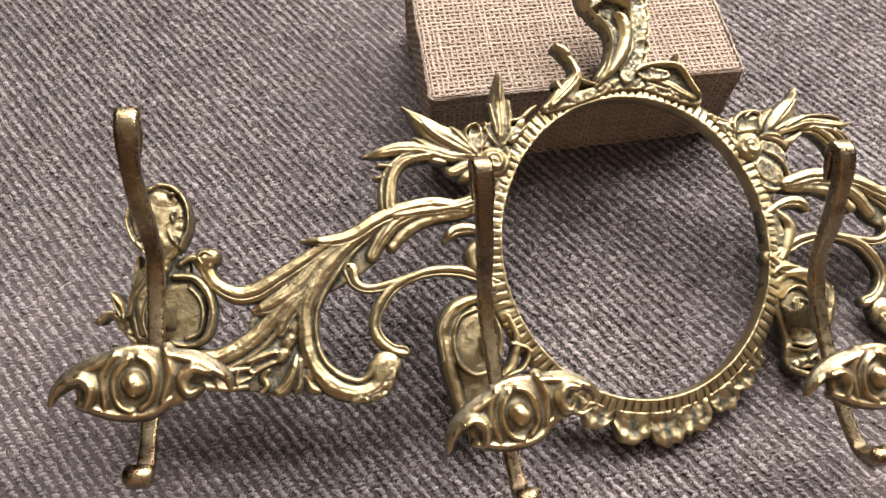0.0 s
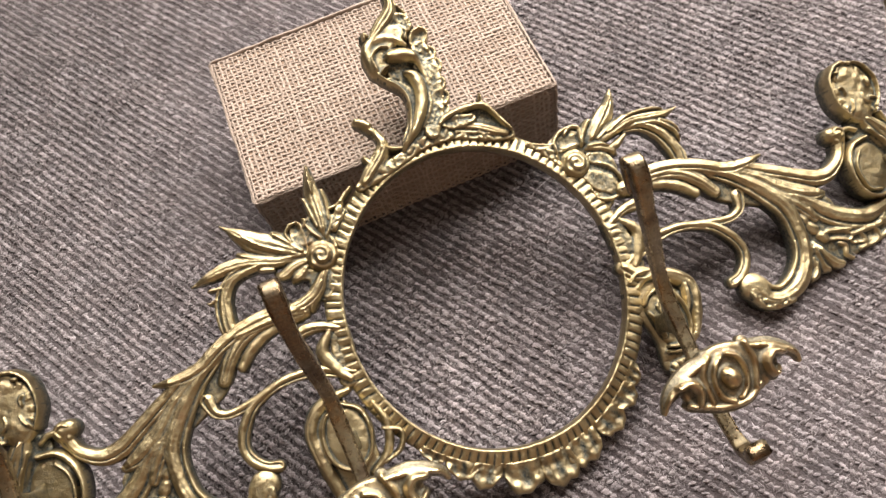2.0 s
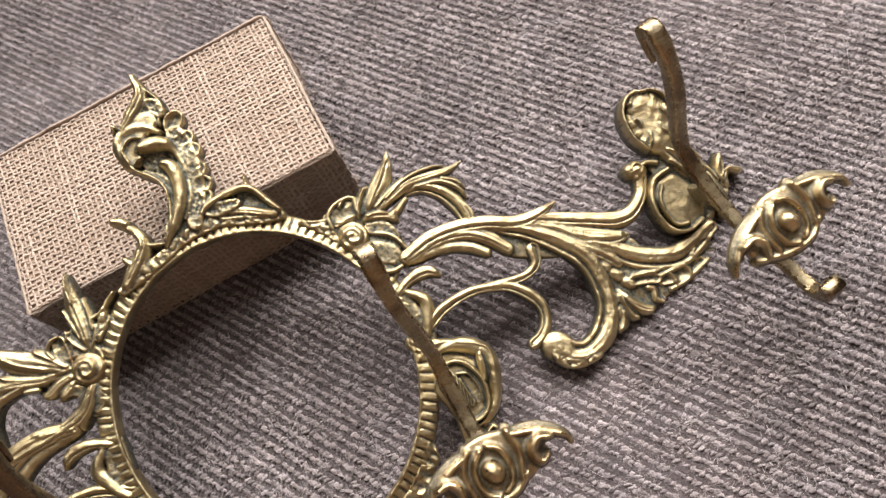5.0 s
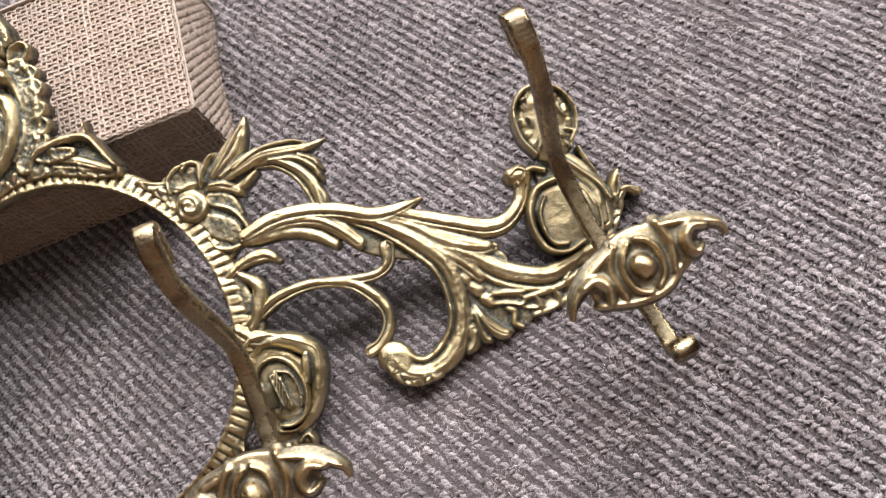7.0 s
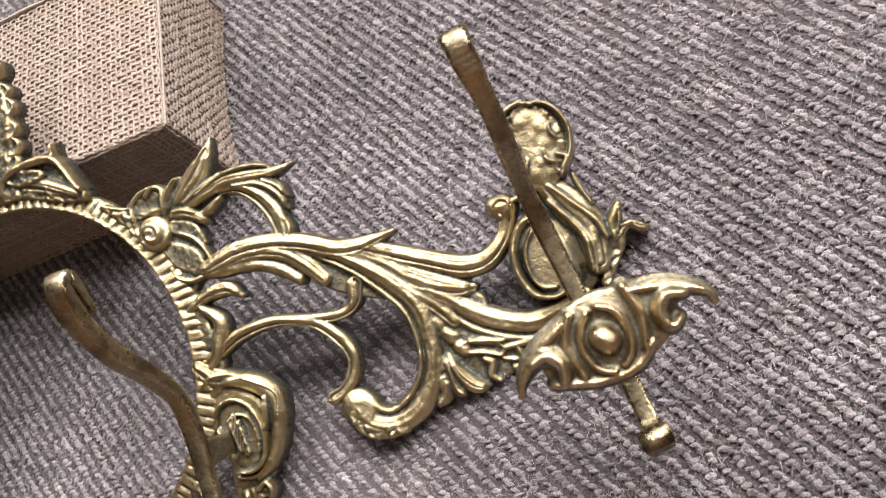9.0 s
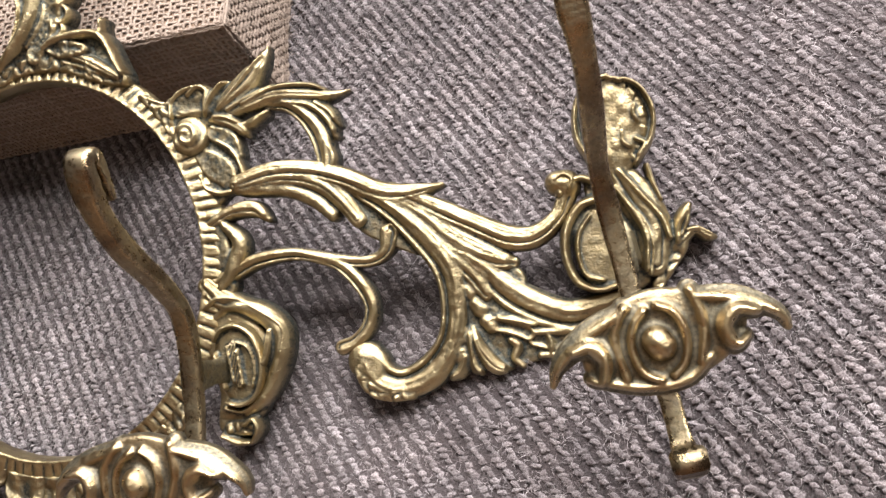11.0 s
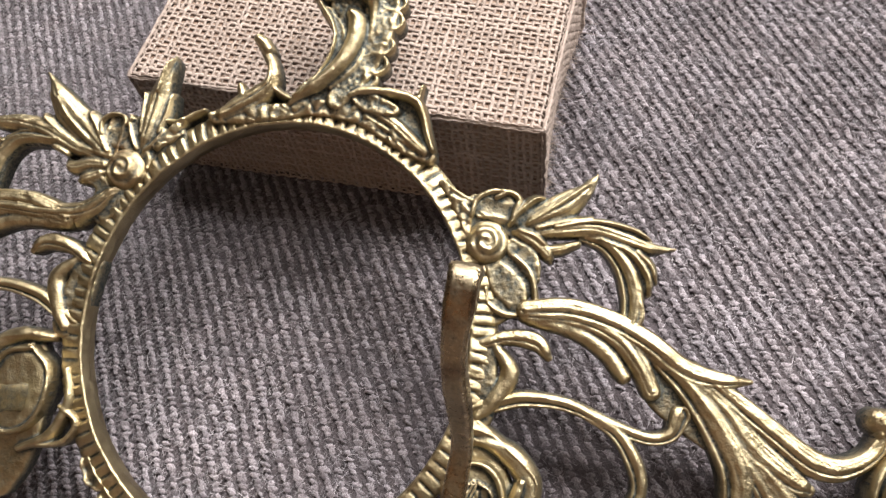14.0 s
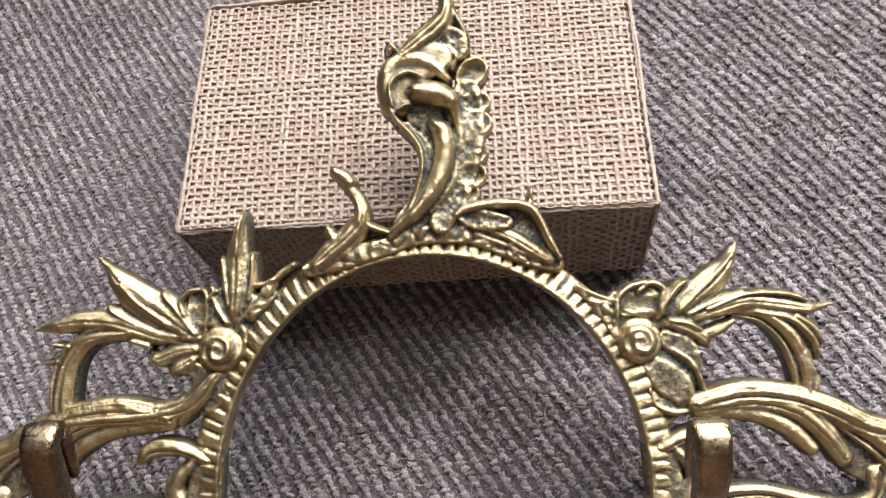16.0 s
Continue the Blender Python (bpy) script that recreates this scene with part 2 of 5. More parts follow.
class Relief:
    """A flat cast ornament: strokes of ornament melted into one plate. Numbers in millimetres."""

    def __init__(self, step=0.29, back=-2.8):
        self.strokes, self.step, self.back = [], step, back

    def stroke(self, kind, height, *points):
        self.strokes.append((kind, height, spline(points)))

    def build(self, name, material, parent, mirror=False, bow=0.00015, base=0.0, label="", place=None, grain=1.0):
        st = self.step
        allp = np.vstack([p for _, _, p in self.strokes])
        lo = np.floor((allp[:, :2] - allp[:, 2:3]).min(0) / st - 2) * st
        hi = (allp[:, :2] + allp[:, 2:3]).max(0) + 2 * st
        gx, gy = np.arange(lo[0], hi[0], st), np.arange(lo[1], hi[1], st)
        X, Y = np.meshgrid(gx, gy, indexing="ij")
        shape = X.shape

        def evaluate(x, y):
            inside = np.full(x.shape, -9.0)
            acc, ground = np.zeros(x.shape), np.zeros(x.shape)
            k = 0.30
            for kind, height, p in self.strokes:
                rmax = p[:, 2].max() + 2
                near = ((x > p[:, 0].min() - rmax) & (x < p[:, 0].max() + rmax)
                        & (y > p[:, 1].min() - rmax) & (y < p[:, 1].max() + rmax))
                if not near.any():
                    continue
                xx, yy = x[near], y[near]
                best = np.full(xx.shape, 99.0)
                sgn, along, wid = np.zeros(xx.shape), np.zeros(xx.shape), np.ones(xx.shape)
                run = 0.0
                for a, b in zip(p[:-1], p[1:]):
                    d = b[:2] - a[:2]
                    n2 = d @ d
                    f = np.clip(((xx - a[0]) * d[0] + (yy - a[1]) * d[1]) / max(n2, 1e-9), 0, 1)
                    w = a[2] + (b[2] - a[2]) * f
                    ex, ey = xx - a[0] - f * d[0], yy - a[1] - f * d[1]
                    dist = np.hypot(ex, ey)
                    q = dist / np.maximum(w, 0.25)
                    m = q < best
                    best[m] = q[m]
                    sgn[m] = np.sign(d[0] * ey - d[1] * ex)[m]
                    along[m] = (run + f * np.sqrt(n2))[m]
                    wid[m] = np.maximum(w, 0.25)[m]
                    run += np.sqrt(n2)
                ins = (1 - best) * wid
                hit = best < 1
                s = best * sgn
                c = p[len(p) // 2]
                edge_h = 0.9
                hh = edge_h + (height * np.clip(wid / p[:, 2].max() * 1.6, 0.35, 1) - edge_h) * profile(
                    kind, np.clip(s, -1, 1), along, xx - c[0], yy - c[1], best)
                if kind in ("vein", "leaf", "groove", "flute", "round"):
                    hh = hh + 0.13 * lattice_noise(s * wid * 3.0, along * 0.8, 2.4, 61) * np.clip(wid - 0.6, 0, 1)
                inside[near] = np.maximum(inside[near], ins)
                contribution = np.where(hit, np.exp(np.minimum(hh, 12) / k), 0)
                acc[near] += contribution
                if kind in ("low", "rough"):
                    ground[near] += contribution * (1.0 if kind == "low" else 0.6)
            h = np.where(acc > 0, k * np.log(np.maximum(acc, 1)), 0.9)
            h = h + grain * (0.14 * lattice_noise(x, y, 3.6, 1) + 0.08 * lattice_noise(x, y, 1.3, 2) + 0.035 * lattice_noise(x, y, 0.75, 14))
            return inside, np.maximum(h, 0.7), ground / np.maximum(acc, 1e-6)

        inside, H, _ = evaluate(X, Y)
        keep_v = inside > -st * 0.55
        cells = keep_v[:-1, :-1] & keep_v[1:, :-1] & keep_v[:-1, 1:] & keep_v[1:, 1:]
        used = np.zeros(shape, bool)
        for sx in (slice(0, -1), slice(1, None)):
            for sy in (slice(0, -1), slice(1, None)):
                used[sx, sy] |= cells
        cnt = np.zeros(shape, int)
        for sx in (slice(0, -1), slice(1, None)):
            for sy in (slice(0, -1), slice(1, None)):
                cnt[sx, sy] += cells
        rim = used & (cnt < 4)
        # draw the rim onto the true outline
        gxx, gyy = np.gradient(inside, st)
        g2 = np.maximum(gxx ** 2 + gyy ** 2, 0.15)
        mx, my = -inside * gxx / g2, -inside * gyy / g2
        ml = np.maximum(np.hypot(mx, my) / (0.8 * st), 1)
        X = np.where(rim, X + mx / ml, X)
        Y = np.where(rim, Y + my / ml, Y)
        _, H2, field = evaluate(X, Y)
        H = np.where(rim, np.minimum(H2, H), H2)
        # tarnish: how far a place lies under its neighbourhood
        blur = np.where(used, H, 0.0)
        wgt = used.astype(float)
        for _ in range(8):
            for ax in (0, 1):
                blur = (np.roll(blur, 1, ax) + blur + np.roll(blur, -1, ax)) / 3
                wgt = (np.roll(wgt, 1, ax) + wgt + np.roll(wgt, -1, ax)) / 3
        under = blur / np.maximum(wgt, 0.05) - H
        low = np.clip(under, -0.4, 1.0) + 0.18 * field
        # the metal ran together where strokes meet: their seams are shallow
        H = H + 0.42 * np.clip(under, 0, 3) * np.clip((wgt - 0.72) / 0.22, 0, 1)
        index = np.full(shape, -1)
        index[used] = np.arange(used.sum())
        top = np.c_[X[used], Y[used], H[used] + base - bow * X[used] ** 2]
        bot = np.c_[X[used], Y[used], np.full(used.sum(), self.back) + base - bow * X[used] ** 2]
        n = len(top)
        ci, cj = np.nonzero(cells)
        quad = np.c_[index[ci, cj], index[ci + 1, cj], index[ci + 1, cj + 1], index[ci, cj + 1]]
        e = np.vstack([quad[:, [0, 1]], quad[:, [1, 2]], quad[:, [2, 3]], quad[:, [3, 0]]])
        key = np.sort(e, 1)
        _, first, times = np.unique(key[:, 0] * n + key[:, 1], return_index=True, return_counts=True)
        border = e[first[times == 1]]
        side = np.c_[border[:, 1], border[:, 0], border[:, 0] + n, border[:, 1] + n]
        faces = np.vstack([quad, quad[:, ::-1] + n, side])
        verts = np.vstack([top, bot])
        # the 0.50 of the lower vertices paints shade into the foot of the sides
        tarnish_shade = np.r_[low[used] * np.where(rim[used], 0.2, 1.0), np.full(n, 0.50)]
        if mirror:
            verts[:, 0] *= -1
            faces = faces[:, ::-1]
        verts = verts / 1000
        if place is not None:
            verts = verts @ np.array(place.to_3x3()).T + np.array(place.translation)
        return mesh_object(name, verts, faces, material, parent, label=label, attribute=tarnish_shade)


def tube(path, radii, sides=8, close_ends=True):
    """Vertices and quads of a tube along a path; radii: rows of (half width, half thickness)
    with the width axis given per row as a vector."""
    verts, faces = [], []
    n = len(path)
    for i, (p, (wv, tv)) in enumerate(zip(path, radii)):
        for k in range(sides):
            a = 2 * np.pi * (k + 0.5) / sides
            c, s = np.cos(a), np.sin(a)
            c, s = np.sign(c) * abs(c) ** 0.42, np.sign(s) * abs(s) ** 0.42
            verts.append(p + wv * c + tv * s)
    for i in range(n - 1):
        for k in range(sides):
            k2 = (k + 1) % sides
            faces.append((i * sides + k, i * sides + k2, (i + 1) * sides + k2, (i + 1) * sides + k))
    if close_ends:
        for i, flip in ((0, True), (n - 1, False)):
            verts.append(path[i])
            c = len(verts) - 1
            for k in range(0, sides, 2):
                q = (i * sides + k, i * sides + (k + 1) % sides, i * sides + (k + 2) % sides, c)
                faces.append(q[::-1] if flip else q)
    return np.array(verts), np.array(faces)


# ------------------------------------------------------------------ room
X0, X1, Y0, Y1, FLOOR = -1.6, 2.0, -1.6, WALL_N, -0.45
slab("floor", X0, X1, Y0, Y1, FLOOR - 0.1, FLOOR, BOARDS, label="plain brown board floor of the room")
# out of view; red-brown only to reflect warm light onto box and brass
slab("wall_south", X0 - 0.1, X1 + 0.1, Y0 - 0.1, Y0, FLOOR - 0.1, CEIL, WARM_BOUNCE, label="unseen red-brown wall, its colour added for warm bounce light")
slab("wall_west", X0 - 0.1, X0, Y0, Y1, FLOOR - 0.1, CEIL, PLASTER, label="plain beige plaster wall")
slab("wall_east", X1, X1 + 0.1, Y0, Y1, FLOOR - 0.1, CEIL, PLASTER, label="plain beige plaster wall")


def window_wall():
    """The wall with the opening of the window through it."""
    bm = bmesh.new()
    for a in ((X0 - 0.1, WIN_X0, FLOOR - 0.1, CEIL), (WIN_X1, X1 + 0.1, FLOOR - 0.1, CEIL),
              (WIN_X0, WIN_X1, FLOOR - 0.1, WIN_Z0), (WIN_X0, WIN_X1, WIN_Z1, CEIL)):
        b = box_mesh(a[0], a[1], Y1, Y1 + 0.12, a[2], a[3])
        tmp = bpy.data.meshes.new("tmp")
        b.to_mesh(tmp)
        b.free()
        bm.from_mesh(tmp)
        bpy.data.meshes.remove(tmp)
    me = bpy.data.meshes.new("wall_north")
    bm.to_mesh(me)
    bm.free()
    me.materials.append(PLASTER)
    tagged(new("wall_north", me), "plain beige plaster wall with a wide window opening", kind="structure")


window_wall()
slab("ceiling", X0 - 0.1, X1 + 0.1, Y0 - 0.1, Y1 + 0.12, CEIL, CEIL + 0.1, WHITE, label="plain pale painted ceiling")

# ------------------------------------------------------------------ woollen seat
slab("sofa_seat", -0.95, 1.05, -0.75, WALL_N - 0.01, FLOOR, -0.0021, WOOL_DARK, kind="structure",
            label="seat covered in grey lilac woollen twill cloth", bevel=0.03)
RIB_TURN = radians(-3.0)      # direction of the warp on the seat
PITCH = 0.00127                # spacing of the yarns


def seat_height(x, y):
    """Soft unevenness of the cloth."""
    return 0.0005 * np.sin(x * 21 + 1.3) * np.sin(y * 17) - 0.0006


def twill():
    """The raised warp floats of a two-over, two-under twill, each a small swelling of yarn."""
    rng = np.random.default_rng(5)
    x0, x1, y0, y1 = -0.26, 0.41, 0.0, 0.47
    c, s = math.cos(RIB_TURN), math.sin(RIB_TURN)
    r = 0.46
    ni, nj = int(2 * r / PITCH), int(2 * r / (4 * PITCH))
    i, j = np.meshgrid(np.arange(ni) - ni // 2, np.arange(nj) - nj // 2, indexing="ij")
    i, j = i.ravel(), j.ravel()
    across = i * PITCH + rng.normal(0, 0.00011, i.size)
    along = (4 * j - (i % 4)) * PITCH + rng.normal(0, 0.00022, i.size)
    cx, cy = 0.075 + along * c - across * s, 0.235 + along * s + across * c
    m = (cx > x0) & (cx < x1) & (cy > y0) & (cy < y1)
    cx, cy = cx[m], cy[m]
    k = cx.size
    for name, ax, ay, lng, wid, hgt, ang, drop, mat, label in (
            ("twill_weave", cx, cy, (0.72, 1.12), (0.55, 0.82), (0.42, 0.85), RIB_TURN - 0.10, 0.0010, WOOL, "raised diagonal ribs of the grey lilac wool twill"),
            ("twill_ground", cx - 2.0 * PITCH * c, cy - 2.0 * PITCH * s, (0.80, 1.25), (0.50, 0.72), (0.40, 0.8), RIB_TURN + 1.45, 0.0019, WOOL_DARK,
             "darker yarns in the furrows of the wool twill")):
        half_l, half_w, tall = (PITCH * rng.uniform(*q, k) for q in (lng, wid, hgt))
        turn = ang + rng.normal(0, 0.28, k)
        rows = 3 if mat is WOOL else 2
        ta = np.repeat(np.linspace(-1.0, 1.0, rows), 4)
        tw = np.repeat(np.array([0.45, 1.0, 0.45] if rows == 3 else [0.9, 0.9]), 4)
        tx = np.tile(np.array([-1.0, -0.45, 0.45, 1.0]), rows)
        th = np.tile(np.array([0.0, 0.9, 0.9, 0.0]), rows) * np.repeat(np.array([0.1, 1.0, 0.1] if rows == 3 else [0.8, 0.8]), 4)
        a = ta[None] * half_l[:, None]
        w = (tx * tw)[None] * half_w[:, None]
        ct, sn = np.cos(turn)[:, None], np.sin(turn)[:, None]
        X, Y = ax[:, None] + a * ct - w * sn, ay[:, None] + a * sn + w * ct
        X, Y = X + rng.normal(0, 0.00019, X.shape), Y + rng.normal(0, 0.00019, X.shape)
        Z = th[None] * tall[:, None] * rng.uniform(0.6, 1.3, X.shape) + seat_height(X, Y) - drop
        base = (np.arange(k) * 4 * rows)[:, None, None]
        quad = np.array([(r4 * 4 + q, (r4 + 1) * 4 + q, (r4 + 1) * 4 + q + 1, r4 * 4 + q + 1) for r4 in range(rows - 1) for q in range(3)])
        faces = (base + quad[None]).reshape(-1, 4)
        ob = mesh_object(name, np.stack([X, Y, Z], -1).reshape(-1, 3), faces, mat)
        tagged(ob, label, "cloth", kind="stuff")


twill()


def far_cloth():
    """The same ribbed cloth over the rest of the seat, beyond the fine weave."""
    m, t, b = shader("far_wool_twill")
    v = coords(t)
    wave = node(t, "ShaderNodeTexWave", Scale=62.0, Distortion=1.2, Detail=3.0, Detail_Scale=6.0)
    turn = t.nodes.new("ShaderNodeMapping")
    turn.inputs["Rotation"].default_value = (0, 0, -RIB_TURN + radians(45))
    t.links.new(v, turn.inputs["Vector"])
    t.links.new(turn.outputs[0], wave.inputs["Vector"])
    fib = noise_tex(t, v, 700, 4, 0.6)
    col = mix(t, wave.outputs["Fac"], (0.062, 0.049, 0.051), (0.205, 0.178, 0.185))
    col = mix(t, ramp(t, fib, (0.4, (0.6, 0.6, 0.6)), (0.6, (0, 0, 0))), col, (0.055, 0.043, 0.045))
    t.links.new(col, b.inputs["Base Color"])
    b.inputs["Roughness"].default_value = 0.95
    bump(t, b, wave.outputs["Fac"], 0.6, 0.001)
    bm = bmesh.new()
    for x0, x1, y0, y1 in ((-0.92, -0.255, -0.72, WALL_N - 0.05), (0.405, 1.02, -0.72, WALL_N - 0.05), (-0.255, 0.405, -0.72, 0.005), (-0.255, 0.405, 0.465, WALL_N - 0.05)):
        piece = box_mesh(x0, x1, y0, y1, -0.0022, -0.0009)
        tmp = bpy.data.meshes.new("tmp")
        piece.to_mesh(tmp)
        piece.free()
        bm.from_mesh(tmp)
        bpy.data.meshes.remove(tmp)
    me = bpy.data.meshes.new("seat_cloth")
    bm.to_mesh(me)
    bm.free()
    me.materials.append(m)
    tagged(new("seat_cloth", me), "grey lilac wool twill over the rest of the seat", kind="structure")


far_cloth()


def fibres(name, count, label, x0, x1, y0, y1, length, radius, seed, material, n):
    """Loose pale hairs lying on the cloth."""
    rng = np.random.default_rng(seed)
    verts, faces = [], []
    for f in range(count):
        x, y = rng.uniform(x0, x1), rng.uniform(y0, y1)
        a, bend = rng.uniform(0, 2 * np.pi), rng.normal(0, 1.1)
        ln = length * rng.uniform(0.4, 1.6)
        lift = rng.uniform(0.0002, 0.0016)
        r = radius * rng.uniform(0.6, 1.2)
        b = len(verts)
        for i in range(n):
            q = i / (n - 1)
            t = a + bend * (q - 0.5)
            z = lift * 4 * q * (1 - q) + 0.0001 + seat_height(x, y)
            rr = r * (1 - 0.6 * abs(2 * q - 1))
            for d in range(3):
                g = d * 2 * np.pi / 3
                verts.append((x - math.sin(t) * rr * math.cos(g), y + math.cos(t) * rr * math.cos(g), z + rr * math.sin(g)))
            x, y = x + math.cos(t) * ln / n, y + math.sin(t) * ln / n
        for i in range(n - 1):
            for d in range(3):
                e = (d + 1) % 3
                faces.append((b + 3 * i + d, b + 3 * i + e, b + 3 * i + 3 + e, b + 3 * i + 3 + d))
    tagged(mesh_object(name, verts, faces, material), label, "fibre", kind="stuff")



def wool_nap(count, seed):
    """The nap of the cloth: short wool hairs all over it, each a thin blade."""
    rng = np.random.default_rng(seed)
    x, y = rng.uniform(-0.215, 0.36, count), rng.uniform(0.03, 0.43, count)
    a = rng.uniform(0, 2 * np.pi, count)
    ln, wide = 0.0012 * rng.uniform(0.4, 1.7, count), rng.uniform(0.00005, 0.00010, count)
    low = seat_height(x, y) - 0.0011 + rng.uniform(0.0, 0.0006, count)
    high = low + rng.uniform(0.0, 0.0008, count)
    sx, sy = -np.sin(a) * wide, np.cos(a) * wide
    ex, ey = x + np.cos(a) * ln, y + np.sin(a) * ln
    v = np.stack([np.stack(p, -1) for p in ((x - sx, y - sy, low), (x + sx, y + sy, low),
                                            (ex + 0.3 * sx, ey + 0.3 * sy, high), (ex - 0.3 * sx, ey - 0.3 * sy, high))], 1)
    f = (np.arange(count) * 4)[:, None] + np.arange(4)[None]
    tagged(mesh_object("wool_fuzz", v.reshape(-1, 3), f, FUZZ), "short woolly fuzz standing off the seat cloth", "fibre", kind="stuff")


wool_nap(230000, 7)
fibres("loose_wool_hairs", 4500, "fine pale wool hairs lying loose on the seat", -0.22, 0.37, 0.03, 0.43, 0.0050, 0.000042, 2, FIBRE, 6)
fibres("stray_lint", 240, "longer stray pale lint hairs on the seat", -0.2, 0.36, 0.04, 0.40, 0.012, 0.00006, 3, FIBRE, 7)

# ------------------------------------------------------------------ burlap box
BOX_W, BOX_D, BOX_H = 0.1240, 0.0765, 0.0400


def draw_in(y):
    """How far the foot of the open end is pulled in, most in its middle."""
    return 0.0002 + 0.0030 * np.sin(np.pi * np.clip(y / BOX_D, 0, 1))


def taper(v):
    """The cloth draws in a little towards the foot of one end; the other end stands higher."""
    v = np.array(v, float)
    # wrap round the edges
    r = 0.0026
    size = np.array((BOX_W, BOX_D, BOX_H))
    core = np.clip(v, (r, r, -1.0), size - r)
    d = v - core
    far = np.abs(d).max(1, keepdims=True)
    length = np.maximum(np.linalg.norm(d, axis=1, keepdims=True), 1e-9)
    v = np.where(far > 0, core + d / length * far, v)
    v[:, 0] -= draw_in(v[:, 1]) * np.clip(1 - v[:, 2] / 0.040, 0, 1) * np.clip((v[:, 0] - 0.05) / 0.07, 0, 1)
    v[:, 2] *= 1.078 - 0.078 * v[:, 0] / BOX_W
    return v


box_at = Matrix.Translation((-0.0030, 0.1880, 0.0)) @ Matrix.Rotation(radians(8.6), 4, "Z")
burlap_box = tagged(new("burlap_box"), "small box covered in pale pinkish beige burlap", "box")
burlap_box.matrix_world = box_at
lining = box_mesh(0.0008, BOX_W - 0.0008, 0.0008, BOX_D - 0.0008, 0.0, BOX_H - 0.0008, 0.0026, 4)
for k in range(1, 8):
    bmesh.ops.bisect_plane(lining, geom=lining.verts[:] + lining.edges[:] + lining.faces[:], plane_co=(0, BOX_D * k / 8, 0), plane_no=(0, 1, 0))
for corner in lining.verts:
    corner.co.x -= draw_in(corner.co.y) * min(1, max(0, 1 - corner.co.z / 0.040)) * min(1, max(0, (corner.co.x - 0.05) / 0.07))
    corner.co.z *= 1.078 - 0.078 * corner.co.x / BOX_W
part("body", lining, LINING, burlap_box, "darker lining seen between the threads")


def woven(name, w, h, pitch_a, pitch_b, place, seed, thick):
    """A panel of plain-woven jute threads, w by h, lifted off its lining, at a pose."""
    rng = np.random.default_rng(seed)
    verts, faces = [], []

    def thread(pos, length, other, horizontal, odd):
        n = int(length / other * 4)
        q = np.linspace(0, length, n + 1)
        r = thick * rng.uniform(0.85, 1.18) * (1 + 0.20 * np.interp(q, np.linspace(0, length, 24), rng.normal(0, 1, 24)))
        wob = 0.00021 * np.interp(q, np.linspace(0, length, 14), rng.normal(0, 1, 14)) * np.minimum(1, np.minimum(q, length - q) / 0.004 + 0.2)
        lift = 0.00022 * np.sin(np.pi * q / other + np.pi * odd) + 0.00030
        b = len(verts)
        for i in range(n + 1):
            for k in range(5):
                g = 2 * np.pi * k / 5 + 0.3
                side, up = 1.28 * r[i] * math.cos(g) + wob[i], lift[i] + 0.62 * r[i] * math.sin(g)
                verts.append((q[i], pos + side, up) if horizontal else (pos + side, q[i], up))
        for i in range(n):
            for k in range(5):
                e = (k + 1) % 5
                f = (b + 5 * i + k, b + 5 * i + e, b + 5 * i + 5 + e, b + 5 * i + 5 + k)
                faces.append(f[::-1] if horizontal else f)
    na, nb = int(w / pitch_a), int(h / pitch_b)
    for i in range(na + 1):
        thread(i * w / na, h, h / nb, False, i % 2)
    for j in range(nb + 1):
        thread(j * h / nb, w, w / na, True, (j + 1) % 2)
    v = np.array(verts) @ np.array(place.to_3x3()).T + np.array(place.translation)
    return tagged(mesh_object(name, taper(v), np.array(faces), JUTE, burlap_box), "open weave of pale jute threads", kind="stuff")


woven("burlap_top", BOX_W, BOX_D, 0.00197, 0.00187, Matrix.Translation((0, 0, BOX_H - 0.0009)), 1, 0.00041)
woven("burlap_front", BOX_W, BOX_H, 0.0020, 0.0017, Matrix.Translation((0, 0.0009, 0)) @ Matrix.Rotation(radians(90), 4, "X"), 2, 0.00040)
woven("burlap_side", BOX_D, BOX_H, 0.0020, 0.0019, Matrix.Translation((BOX_W - 0.0009, 0, 0)) @ Matrix.Rotation(radians(90), 4, "Z") @ Matrix.Rotation(radians(90), 4, "X"), 3, 0.00058)
woven("burlap_side", BOX_D, BOX_H, 0.0020, 0.0019, Matrix.Translation((0.0009, BOX_D, 0)) @ Matrix.Rotation(radians(-90), 4, "Z") @ Matrix.Rotation(radians(90), 4, "X"), 4, 0.00041)
woven("burlap_back", BOX_W, BOX_H, 0.0040, 0.0036, Matrix.Translation((BOX_W, BOX_D - 0.0009, 0)) @ Matrix.Rotation(radians(180), 4, "Z") @ Matrix.Rotation(radians(90), 4, "X"), 5, 0.0008)


